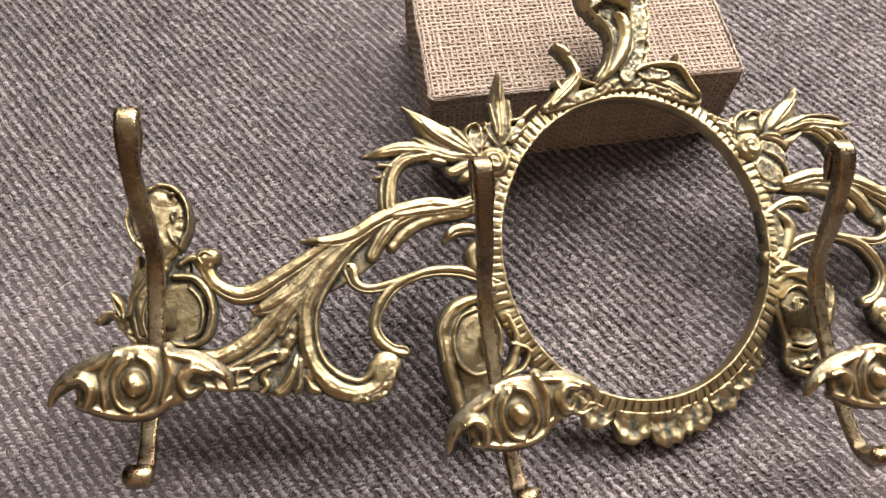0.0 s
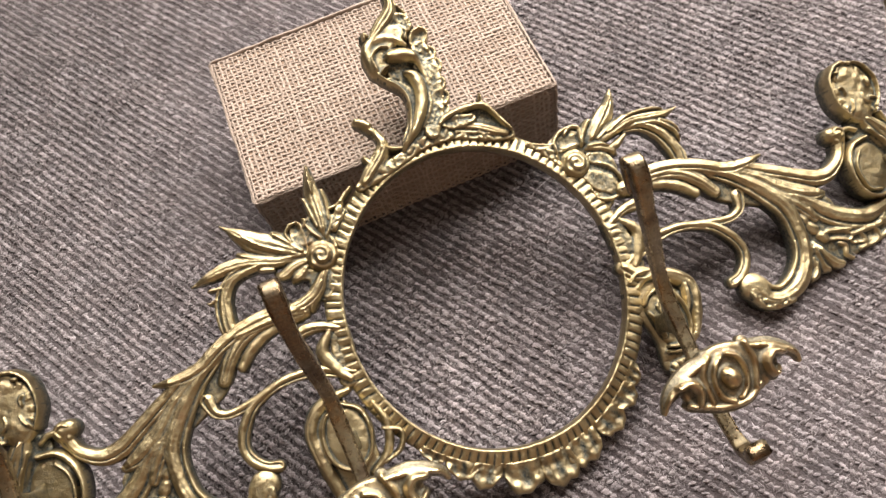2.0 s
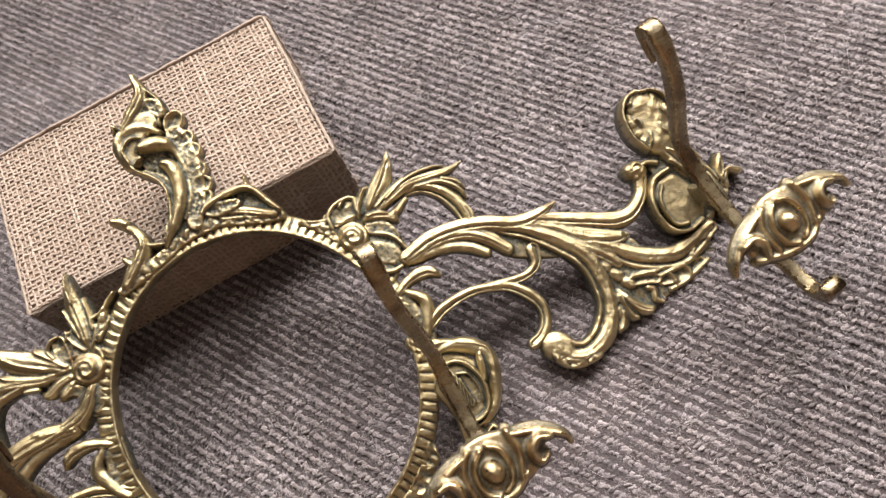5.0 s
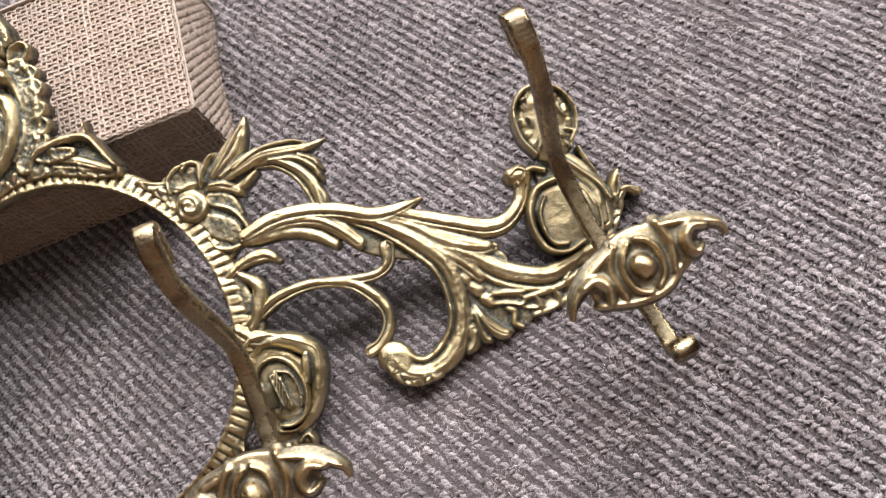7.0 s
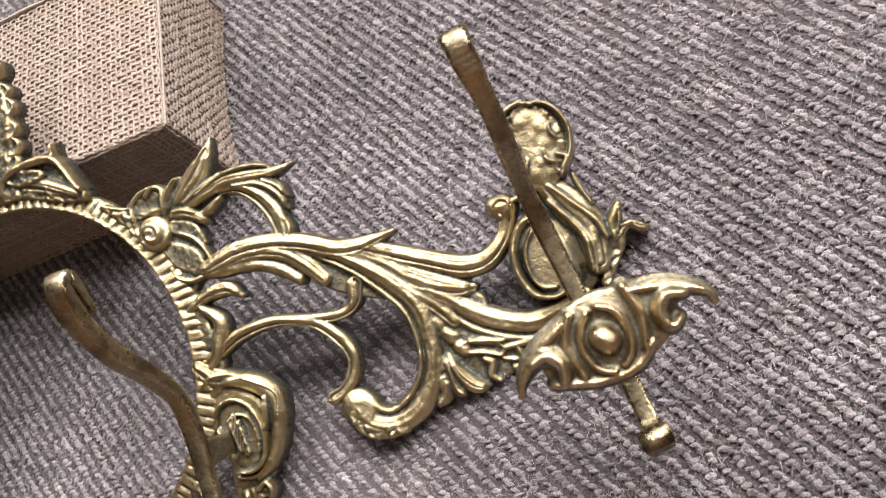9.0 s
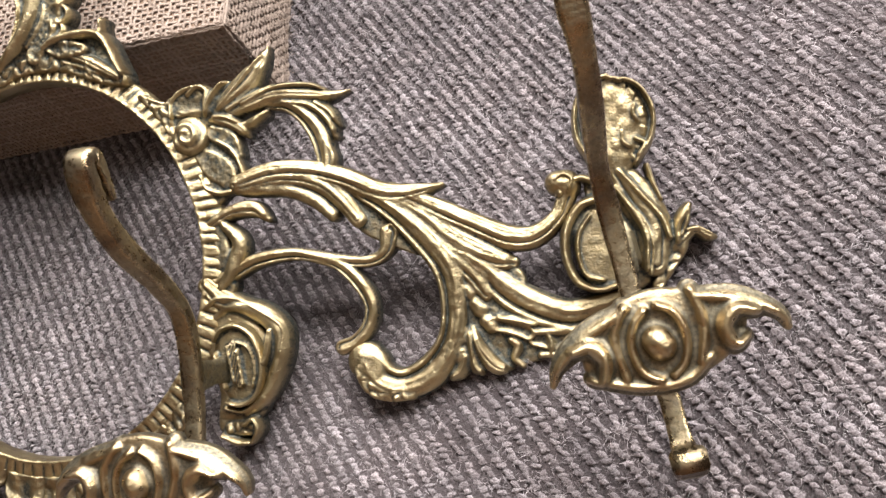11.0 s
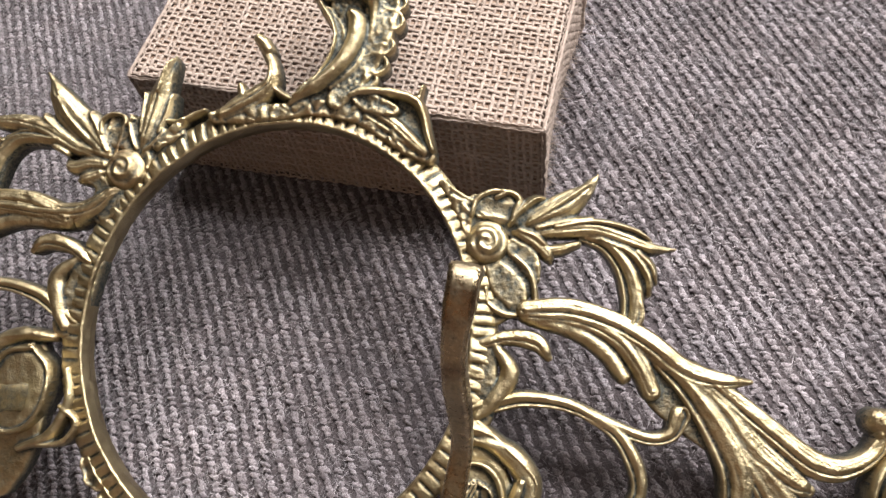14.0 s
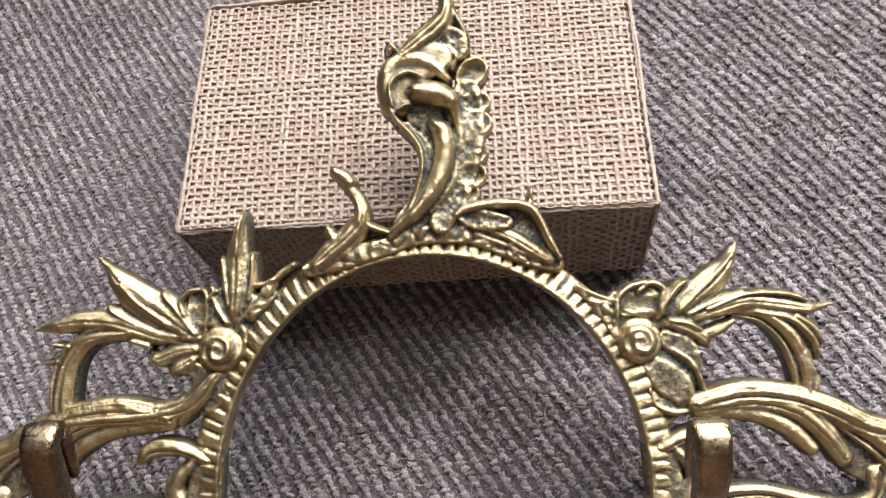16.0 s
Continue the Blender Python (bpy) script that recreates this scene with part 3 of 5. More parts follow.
def fray(count, seed):
    """Loose jute ends standing off the open edge of one end of the box."""
    rng = np.random.default_rng(seed)
    verts, faces = [], []
    for f in range(count):
        low = rng.random() < 0.6
        p = np.array((BOX_W, rng.uniform(0, BOX_D), rng.uniform(0.0, 0.012) if low else rng.uniform(0, BOX_H)))
        if not low and rng.random() < 0.6:
            p[1] = BOX_D if rng.random() < 0.7 else 0.0
        d = np.array((rng.uniform(0.3, 1.0), rng.normal(0, 0.6), rng.normal(-0.1, 0.5)))
        d /= np.linalg.norm(d)
        ln, r, b = rng.uniform(0.0010, 0.0040), rng.uniform(0.00006, 0.00016), len(verts)
        for i in range(4):
            for k in range(3):
                g = k * 2.1
                verts.append(p + np.array((0, math.cos(g), math.sin(g))) * r * (1 - 0.25 * i))
            d = d + rng.normal(0, 0.3, 3)
            p = p + d * ln / 3
            p[2] = max(p[2], 0.0004)
        for i in range(3):
            for k in range(3):
                e = (k + 1) % 3
                faces.append((b + 3 * i + k, b + 3 * i + e, b + 3 * i + 3 + e, b + 3 * i + 3 + k))
    tagged(mesh_object("fray", taper(verts), np.array(faces), JUTE, burlap_box), "frayed loose jute ends", kind="stuff")


fray(420, 6)


def edge_thread(a, b, seed):
    """The pale doubled thread along a folded upper edge of the box."""
    rng = np.random.default_rng(seed)
    n = int(np.linalg.norm(np.subtract(b, a)) / 0.0006)
    f = np.linspace(0, 1, n)[:, None]
    path = np.array(a) * (1 - f) + np.array(b) * f + 0.00012 * np.cumsum(rng.normal(0, 0.25, (n, 3)), 0) * np.sin(np.pi * f)
    along = np.subtract(b, a) / np.linalg.norm(np.subtract(b, a))
    out = np.cross(along, (0, 0, 1.0))
    fat = 0.00040 * (1 + 0.22 * np.sin(np.arange(n) * 2 * np.pi / 3.2) + rng.normal(0, 0.08, n))
    v, f = tube(path, [(out * q, np.array((0, 0, q))) for q in fat], 6)
    v[:, 2] *= 1.078 - 0.078 * v[:, 0] / BOX_W
    mesh_object("edge_thread", v, f, JUTE, burlap_box)


e0, e1, e2, e3 = 0.00062, BOX_W - 0.00062, BOX_D - 0.00062, BOX_H - 0.00088
edge_thread((e0, e0, e3), (e1, e0, e3), 31)
edge_thread((e1, e0, e3), (e1, e2, e3), 32)
edge_thread((e0, e2, e3), (e0, e0, e3), 33)

# ------------------------------------------------------------------ the brass rack
U, N = Vector((0.98259, 0.15660, -0.09996)), Vector((0.14910, -0.34374, 0.92715))
V = N.cross(U)
rack_at = Matrix(((U.x, V.x, N.x, 0.0713), (U.y, V.y, N.y, 0.1350), (U.z, V.z, N.z, 0.0274), (0, 0, 0, 1)))
rack = tagged(new("coat_rack"), "ornate cast brass coat rack propped on a burlap box", "coat rack")
rack.matrix_world = rack_at


def ring():
    """The oval frame: a fluted rope band round the opening."""
    n, flutes = 1344, 112
    th = np.linspace(0, 2 * np.pi, n, endpoint=False)
    rng = np.random.default_rng(8)
    amp = np.interp(th, np.linspace(0, 2 * np.pi, flutes), rng.uniform(0.4, 1.3, flutes))
    jit = np.interp(th, np.linspace(0, 2 * np.pi, flutes), rng.normal(0, 0.6, flutes))
    section = ((0.0, -3.2, 0, 0), (0.0, -0.6, 0, 0), (0.0, 2.6, 0, 0), (0.15, 3.1, 0, 0), (0.55, 3.25, 0, 0.05), (0.9, 3.1, 0, 0.35),
               (1.4, 3.0, 0.1, 0.8), (2.1, 2.9, 0.2, 1.0), (3.0, 2.7, 0.4, 1.0), (3.9, 2.5, 0.6, 1.0), (4.8, 2.2, 0.8, 1.0), (5.7, 1.8, 1.0, 0.9),
               (6.6, 1.0, 1.1, 0.5), (6.9, -2.0, 0, 0))
    verts, tarnish_shade = [], []
    for off, w, lean, groove in section:
        tooth = ((flutes * th + jit + lean) / (2 * np.pi)) % 1.0
        wave = 1 - 2 * tooth
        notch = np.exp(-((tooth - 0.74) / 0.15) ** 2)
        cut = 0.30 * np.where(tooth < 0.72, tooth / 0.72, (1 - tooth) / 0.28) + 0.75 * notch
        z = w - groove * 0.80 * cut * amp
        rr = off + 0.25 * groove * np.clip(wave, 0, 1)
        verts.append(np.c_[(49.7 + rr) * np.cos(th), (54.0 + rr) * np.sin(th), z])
        tarnish_shade.append(np.clip(groove * 0.62 * notch - 0.22, -0.25, 0.40))
    m = len(section)
    v = np.concatenate(verts)
    i = np.arange(n)
    faces = np.vstack([np.c_[k * n + i, (k + 1) * n + i, (k + 1) * n + (i + 1) % n, k * n + (i + 1) % n]
                       for k in range(m - 1)] + [np.c_[(m - 1) * n + i, i, (i + 1) % n, (m - 1) * n + (i + 1) % n]])
    v[:, 2] += 0.16 * lattice_noise(v[:, 0], v[:, 1], 1.4, 11) + 0.25 * lattice_noise(v[:, 0], v[:, 1], 5.0, 12) - 0.00015 * v[:, 0] ** 2
    mesh_object("ring", v / 1000, faces, BRASS, rack, label="fluted rope band round the oval opening", attribute=np.concatenate(tarnish_shade))


ring()

acanthus_wing = Relief()
acanthus_wing.stroke("leaf", 4.2, (61.3, 18, 2.6), (71.4, 20.2, 3), (82.6, 19.2, 3), (91.9, 16, 3.1), (100.8, 11.4, 3.1), (109.1, 10.5, 2.5), (117.3, 11.9, 0.6))
acanthus_wing.stroke("flute", 3.8, (61.3, 17.1, 2.3), (74.5, 18.3, 2.6), (83.9, 16, 2.8), (89.9, 11.1, 2.7), (94.3, 4.9, 2.4))
acanthus_wing.stroke("round", 3.2, (62.8, 16, 1.6), (74.2, 15, 1.9), (82, 11.7, 2.1), (87.3, 6.9, 1.9))
acanthus_wing.stroke("groove", 4.0, (90, 16.1, 2.1), (101.8, 8.1, 2.9), (110.2, -0.2, 3.8), (116.6, -9.4, 4.2), (118, -18.3, 3.9), (116.4, -28.4, 3.8), (111.2, -36, 4.6), (103.7, -39.5, 4.4), (98, -38.5, 4.8), (94.6, -34.5, 4.6))
acanthus_wing.stroke("round", 3.9, (94.4, -34.1, 5.2), (93.2, -32.6, 5.2))
acanthus_wing.stroke("rough", 4.4, (91.8, -34.7, 1.6), (93, -38.5, 1.9), (97.4, -41.7, 1.8), (105, -42.2, 1.5))
acanthus_wing.stroke("leaf", 3.6, (99, 12, 1.7), (110.7, 4.8, 3.1), (119, -3, 3.8), (128.8, -8.8, 3.3), (134.2, -10.2, 1.5))
acanthus_wing.stroke("leaf", 3.8, (103.7, 12.4, 1.7), (116.7, 5, 2.9), (126.6, -0.4, 3.1), (133.6, -3.8, 3.4), (140.1, -4.1, 3), (146.2, -0, 2.4), (149.1, 5.4, 2.5))
acanthus_wing.stroke("round", 5.0, (149.1, 8.3, 4), (147, 8.9, 3.2))
acanthus_wing.stroke("groove", 3.6, (117.5, -3.6, 2), (127, -12.6, 3.6), (135, -19.8, 4.4), (145.9, -24.9, 4.4), (154.4, -23.9, 4), (162.9, -21.4, 3))
acanthus_wing.stroke("low", 1.6, (88, 15.8, 2.2), (96.7, 6.3, 4.8), (103.9, 0, 3.3), (109.6, -4.3, 1.8))
acanthus_wing.stroke("low", 2.0, (103, 7.6, 3.6), (113, -0.9, 5.7), (122.7, -9.2, 6.4), (132.5, -15.2, 4.4))
acanthus_wing.stroke("low", 1.8, (129.2, -19.3, 4.3), (138.6, -26.6, 4.1), (151.2, -27.6, 3.2))
acanthus_wing.stroke("leaf", 3.6, (104.7, 6.3, 2.1), (113.1, -2.4, 3.6), (118.3, -10.3, 3.3), (118.7, -14, 1.2))
acanthus_wing.stroke("leaf", 3.4, (114.5, -3.3, 2.1), (122.7, -11.4, 3.3), (126.5, -17.6, 2))
acanthus_wing.stroke("low", 1.5, (119.4, -14.1, 3.1), (123, -23.4, 6.3), (128.3, -30.3, 6.5), (136.5, -31.4, 4.7), (148.4, -30.6, 3.6), (158.8, -28.1, 2.6))
acanthus_wing.stroke("round", 3.1, (117.8, -13, 1.9), (118.1, -14.6, 2.1))
acanthus_wing.stroke("round", 3.1, (117.8, -17.5, 1.8), (118.2, -19.4, 2.1))
acanthus_wing.stroke("round", 3.1, (118.7, -22.3, 1.9), (119.1, -24, 2.1))
acanthus_wing.stroke("round", 3.1, (119.5, -26.9, 1.9), (119.4, -28.6, 2.1))
acanthus_wing.stroke("round", 3.1, (118.8, -31.7, 1.8), (118.4, -33.4, 2.1))
acanthus_wing.stroke("round", 2.9, (121.4, -15.7, 1.8), (122.3, -17.2, 2.1))
acanthus_wing.stroke("round", 2.9, (123.4, -19.9, 2.1), (124.6, -21.7, 2.2))
acanthus_wing.stroke("round", 2.9, (125.9, -24.6, 2.1), (127.2, -26.1, 2))
acanthus_wing.stroke("vein", 4.4, (122.2, -26.2, 0.8), (124.1, -32.2, 2.1), (127.4, -36.5, 2.2), (131.3, -37.3, 0.5))
acanthus_wing.stroke("tent", 3.8, (121.2, -27.7, 1.5), (121.9, -35.2, 2.2), (123.4, -37.4, 1.3))
acanthus_wing.stroke("tent", 3.4, (119.7, -33.4, 1.6), (118.1, -36.7, 2.3), (115.9, -38.3, 1.3))
acanthus_wing.stroke("cup", 3.6, (127.9, -25.6, 1.9), (132.8, -26.4, 2.6), (136.3, -28.7, 1.8))
acanthus_wing.stroke("tent", 3.6, (129.2, -24.1, 1.2), (134, -25.3, 1.8), (138.2, -26.5, 1))
acanthus_wing.stroke("round", 3.2, (131.7, -29.9, 0.9), (133.4, -31.7, 1.4), (132.4, -34.6, 1.2), (134.2, -36.7, 0.9))
acanthus_wing.stroke("cup", 3.4, (137.8, -30.3, 1.8), (143.1, -30.7, 3.1), (148.5, -30.9, 2.6), (153.7, -30.7, 1.8))
acanthus_wing.stroke("round", 3.1, (137.9, -28.4, 0.9), (144.3, -28.7, 1.2), (150.3, -28.6, 1.1), (156.1, -26.5, 0.9))
acanthus_wing.stroke("round", 2.9, (139.1, -34.4, 1), (144.7, -34.3, 1.1), (150.6, -33.1, 1.1), (156.4, -31.3, 0.9))
acanthus_wing.stroke("tent", 3.4, (141, -28.8, 1), (141.9, -31.4, 1.8), (141.5, -33.9, 1))
acanthus_wing.stroke("tent", 3.4, (147, -28.7, 1), (148, -31.2, 1.8), (147.6, -33.7, 1))
acanthus_wing.stroke("rough", 3.2, (152.2, -27.5, 1.9), (158, -25.5, 2.1), (161.1, -23.8, 1.3))

c_scroll = Relief()
c_scroll.stroke("groove", 2.8, (52.8, -8.4, 2.4), (58.9, -5.6, 2.2), (65.7, -3.1, 2.1), (75.6, -2.5, 1.8), (88.1, -5.3, 1.6), (95.9, -6.3, 1.6), (100.7, -4.2, 1.9), (102, 0.6, 2.9))
c_scroll.stroke("groove", 2.6, (78.7, -3.1, 1.4), (88, -6.7, 1.8), (93.7, -13, 2.2), (95.7, -18.7, 2), (94.3, -23.8, 2.1), (90.6, -27.3, 1.9), (87, -28.6, 2.2))

boss_right = Relief()
boss_right.stroke("rosette", 6, (48.5, 32.6, 5.8), (48.9, 32.3, 5.3))

rosette_right = Relief()
rosette_right.stroke("low", 1.9, (40.9, 38.6, 3.4), (48.8, 40.3, 4.7), (56.6, 38.8, 4.4))
rosette_right.stroke("low", 1.9, (47.1, 30.6, 3.9), (54.1, 27.8, 5.2), (57, 21.2, 4.4), (54.1, 15.5, 2.6))
rosette_right.stroke("low", 2.6, (50.8, 27.8, 2), (54.5, 23.9, 3.9), (57.7, 21.2, 3.4), (58.8, 17.9, 1.8))
rosette_right.stroke("low", 3, (43.7, 42.4, 2.1), (49.5, 40.9, 3.1), (55.4, 40.8, 2.9), (59.2, 38, 2.1))
rosette_right.stroke("low", 2.8, (55, 32.9, 2.1), (59.4, 30.2, 2.9), (61.8, 26.2, 1.5))
rosette_right.stroke("cup", 3.6, (45.6, 40.4, 2.1), (49.6, 42.3, 3.5), (53.4, 40.8, 2.3))
rosette_right.stroke("round", 3.9, (43.5, 38.5, 0.7), (44, 42.7, 0.9), (46.7, 45.2, 1), (50.4, 46.2, 0.8))
rosette_right.stroke("round", 3.9, (48.8, 44.2, 0.8), (51.7, 46.1, 1), (54.5, 44.7, 1.1), (53.9, 41.5, 0.9), (53.5, 38.9, 0.5))
rosette_right.stroke("tent", 4.4, (53.4, 38.2, 1), (54.9, 41.4, 1.8), (58.2, 45.3, 1.6), (60.7, 46.4, 0.6))
rosette_right.stroke("vein", 3.8, (56.3, 38.1, 1.3), (60.9, 41.9, 3.1), (65.9, 45.7, 3.6), (69.6, 49.5, 2.2), (71.5, 52.8, 1.2), (72.6, 55, 0.1))
rosette_right.stroke("tent", 4.4, (57.9, 39.4, 1.2), (64.1, 45.1, 1.6), (71, 52.1, 0.8))
rosette_right.stroke("tent", 3.8, (60.2, 38.5, 1.2), (66.1, 41.1, 1.6), (72.8, 43.3, 1.2))
rosette_right.stroke("vein", 3.7, (58.4, 36.5, 1), (65.7, 38.8, 1.7), (73.7, 40.9, 2.3), (82.1, 40, 2.6), (88.5, 39.1, 1.6), (94.4, 40.1, 0.1))
rosette_right.stroke("tent", 4.4, (64.5, 39.5, 1), (73.8, 42.8, 1.2), (82.9, 42.6, 1.2), (88, 40.8, 0.6))
rosette_right.stroke("groove", 3.8, (70.9, 38.7, 1), (77.4, 37.5, 1.8), (82.6, 33.4, 2.6), (85.6, 28.2, 3.1), (86.6, 23, 2.7), (86.3, 18.5, 2.2))
rosette_right.stroke("tent", 4.1, (76.1, 38.6, 1.2), (83.8, 36.7, 1.8), (88.7, 32, 1.6), (89.8, 27.8, 0.8))
rosette_right.stroke("tent", 4, (85.2, 37.3, 1.4), (88.9, 34.6, 1.6), (91, 30.9, 0.6))
rosette_right.stroke("round", 3.6, (87.4, 26.8, 0.9), (89, 22.3, 1), (88.1, 18.4, 0.8))
rosette_right.stroke("round", 3.2, (84.9, 20.4, 0.8), (86.6, 18.9, 0.9), (88.7, 19.1, 0.7))
rosette_right.stroke("vein", 3.3, (54.9, 36.6, 1), (59.7, 35.4, 2.1), (63.5, 33, 1.8), (64.9, 31.1, 0.6))
rosette_right.stroke("tent", 4.1, (55.9, 37.1, 1), (59.7, 36.5, 1.4), (62.9, 34.7, 0.8))
rosette_right.stroke("vein", 3, (61.8, 33.4, 0.8), (66.2, 34.4, 1.6), (70.8, 36.7, 0.9))
rosette_right.stroke("round", 3, (56.2, 30.6, 0.5), (60.2, 27.6, 0.8), (62.3, 23.6, 0.9), (63.4, 19.1, 1))
rosette_right.stroke("round", 2.6, (50.5, 21.4, 0.7), (51.7, 18, 0.8), (55.5, 16.1, 0.9), (59.3, 16.2, 0.6))
rosette_right.stroke("rough", 3.4, (38.4, 41.3, 1.8), (41.5, 38.6, 2), (43.3, 33.3, 1))
rosette_right.stroke("rough", 3.6, (34.6, 45.3, 1.3), (38.2, 42.9, 1.6), (43, 41.8, 1))

side_leaf = Relief()
side_leaf.stroke("leaf", 3.4, (52.5, 7.8, 1.3), (58.6, 10.6, 2), (65.2, 10.8, 2.3), (68.9, 7.7, 1))
side_leaf.stroke("round", 3.4, (55.8, 7.9, 1.3), (60.4, 2, 2.4), (57.6, -5.5, 2.2), (54.4, -9.8, 1.6))
side_leaf.stroke("low", 2.5, (52.4, 7.5, 3.6), (53.5, -0.4, 4.2), (54.5, -9.1, 4.1))

inner_pedestal = Relief()
inner_pedestal.stroke("disc", 2, (52.1, -20.4, 5.8), (58.3, -28.3, 9), (58.7, -38.2, 7.6), (54.5, -46.5, 4.4))
inner_pedestal.stroke("round", 4.6, (51.8, -17.8, 1), (56.7, -15.2, 1.5), (63.7, -16.6, 2.8), (69.4, -21.4, 3.1), (70.7, -26.3, 2.7), (68.9, -32.8, 2.5), (65.3, -39.6, 2), (59.4, -44.1, 1.3))
inner_pedestal.stroke("tent", 5.2, (62.8, -15.2, 0.7), (69.2, -19.3, 0.8), (71.8, -22.9, 0.7), (70.4, -29.8, 0.6))
inner_pedestal.stroke("vein", 5.6, (64.8, -32.6, 0.7), (66.8, -28.1, 1.8), (67.9, -23.3, 1.5), (68.2, -20.8, 0.4))
inner_pedestal.stroke("leaf", 3.6, (49.9, -8.9, 2.7), (54.2, -12.9, 3.2), (61.2, -15.1, 2), (66.1, -18.2, 0.9))
inner_pedestal.stroke("round", 4, (49.9, -14.8, 0.9), (53.4, -12.7, 0.9), (59.5, -13.4, 0.7), (64.4, -16.2, 0.6))
inner_pedestal.stroke("round", 3.8, (53.3, -42.4, 0.7), (58.6, -43.4, 0.7), (64.1, -39.7, 0.7))
inner_pedestal.stroke("rough", 3.2, (54, -48, 1.7), (58.4, -48.2, 2), (61.5, -49.2, 1.3))
inner_pedestal.stroke("round", 4.4, (60.4, -51.8, 0.7), (62.2, -48.4, 1.1), (61.1, -45.7, 0.9), (58.3, -47, 0.7))
inner_pedestal.stroke("round", 4.2, (51.9, -49.7, 0.8), (55.9, -51.6, 1.2), (59.9, -51.9, 0.7))

inner_medallion = Relief()
inner_medallion.stroke("disc", 3.4, (57.1, -26.9, 6.4), (58.1, -31.1, 6.8), (58.4, -35.6, 6.1))
inner_medallion.stroke("round", 5.2, (51.5, -24, 0.7), (54.2, -21.1, 0.8), (58.6, -20.4, 1), (62.6, -23.2, 1.2), (64.8, -28.9, 1.1), (64.7, -34.6, 1.1), (62.3, -39.8, 1), (58.1, -41.6, 0.9), (54, -40.7, 0.7))
inner_medallion.stroke("round", 4.9, (58, -24.7, 0.4), (61.5, -26.5, 0.4), (62.9, -32, 0.3), (62, -37, 0.4))
inner_medallion.stroke("fan", 4.5, (56.9, -25.5, 1.3), (58.5, -36, 1.4))
inner_medallion.stroke("round", 5, (55.5, -25.7, 0.4), (56.8, -35.5, 0.4))
inner_medallion.stroke("round", 5, (58.3, -26.8, 0.4), (59.3, -36.3, 0.4))
inner_medallion.stroke("round", 5.4, (51.9, -27.5, 0.7), (53.2, -31.6, 1.2), (54.1, -36.5, 1.2))

left_pedestal = Relief()
left_pedestal.stroke("disc", 1.9, (-65.9, -21.1, 8.6), (-64, -30.4, 9.6), (-62.9, -42.9, 8), (-62.5, -51, 4.7))
left_pedestal.stroke("round", 4.4, (-56.6, -13.1, 1.3), (-66.1, -14.5, 2.3), (-72.5, -20.9, 2.5), (-72.9, -31.4, 2.5), (-71.1, -42.9, 2.5), (-69.7, -51.5, 1.9))
left_pedestal.stroke("tent", 4.6, (-61, -13, 1), (-70.2, -16.4, 1.3), (-74.6, -22.6, 1.3), (-74.2, -33.1, 1.1))
left_pedestal.stroke("round", 3.8, (-61.8, -16.3, 1), (-68.5, -20, 1.1), (-70.7, -25.9, 1.1), (-70.4, -33.5, 1))
left_pedestal.stroke("round", 3.8, (-50.3, -20.3, 1.2), (-48.1, -28.3, 1.6), (-51, -37.2, 1.6), (-58.1, -42.1, 1.1))
left_pedestal.stroke("round", 3.6, (-50, -29.6, 0.8), (-44.6, -32.5, 1.2), (-46.9, -38.1, 1), (-53.2, -40.4, 0.8))
left_pedestal.stroke("rough", 3, (-70.4, -47.7, 2.2), (-67.1, -52.7, 2.3))

left_medallion = Relief()
left_medallion.stroke("disc", 4.2, (-62.1, -24, 6.9), (-62.1, -27.8, 7.9), (-62.7, -32.9, 6.3))
left_medallion.stroke("round", 4.8, (-60.6, -16.7, 1), (-67.2, -19.3, 1.1), (-70.2, -26.6, 1.2), (-68.9, -34.6, 1.2), (-63.4, -38.8, 1), (-57, -36, 0.9), (-54, -28.7, 1), (-55.2, -20.9, 1), (-59.9, -17, 0.8))

outer_figure = Relief()
outer_figure.stroke("low", 2.6, (157.5, 6.9, 3.9), (160.8, -3.6, 6.5), (162.7, -14.1, 6.5))
outer_figure.stroke("disc", 3.6, (156.6, -4.7, 7.3), (157.6, -8, 8.1), (158.1, -12, 7.3))
outer_figure.stroke("round", 5.4, (159, 3.7, 1.2), (152.5, 2.4, 1.5), (148.3, -3.5, 1.5), (147.6, -10.4, 1.3), (150.1, -16.8, 1.2), (155.5, -19.2, 1), (161.6, -17.6, 0.9))
outer_figure.stroke("round", 4.4, (154.3, -0.5, 0.7), (151.4, -4.6, 0.8), (150.7, -10, 0.8), (152.3, -15.3, 0.7), (156.4, -16.8, 0.7))
outer_figure.stroke("mask", 7, (162.3, 27.8, 6.2), (162.5, 23.9, 8.9), (162.5, 19.5, 8.7), (162, 14.5, 6))
outer_figure.stroke("round", 6.8, (156.1, 12.6, 0.7), (153, 19.6, 0.9), (153.6, 27.6, 1), (157.3, 32.6, 1.1), (161.8, 33.9, 1.1))
outer_figure.stroke("round", 6.8, (161.2, 33.6, 0.8), (168.5, 31.3, 0.9), (172.1, 24.7, 0.9), (171.2, 17.7, 0.9), (167, 11.6, 0.8))
outer_figure.stroke("round", 7.4, (157.1, 30.2, 1), (158.2, 30.5, 0.9))
outer_figure.stroke("round", 7.4, (163.9, 32.6, 0.8), (164.9, 32.2, 0.8))
outer_figure.stroke("tent", 7.4, (156.1, 25.1, 0.5), (157.8, 23.2, 1.7), (157.5, 20, 0.5))
outer_figure.stroke("tent", 7.4, (159.6, 19.8, 0.5), (158.5, 15.8, 1.7), (157.1, 14, 0.5))
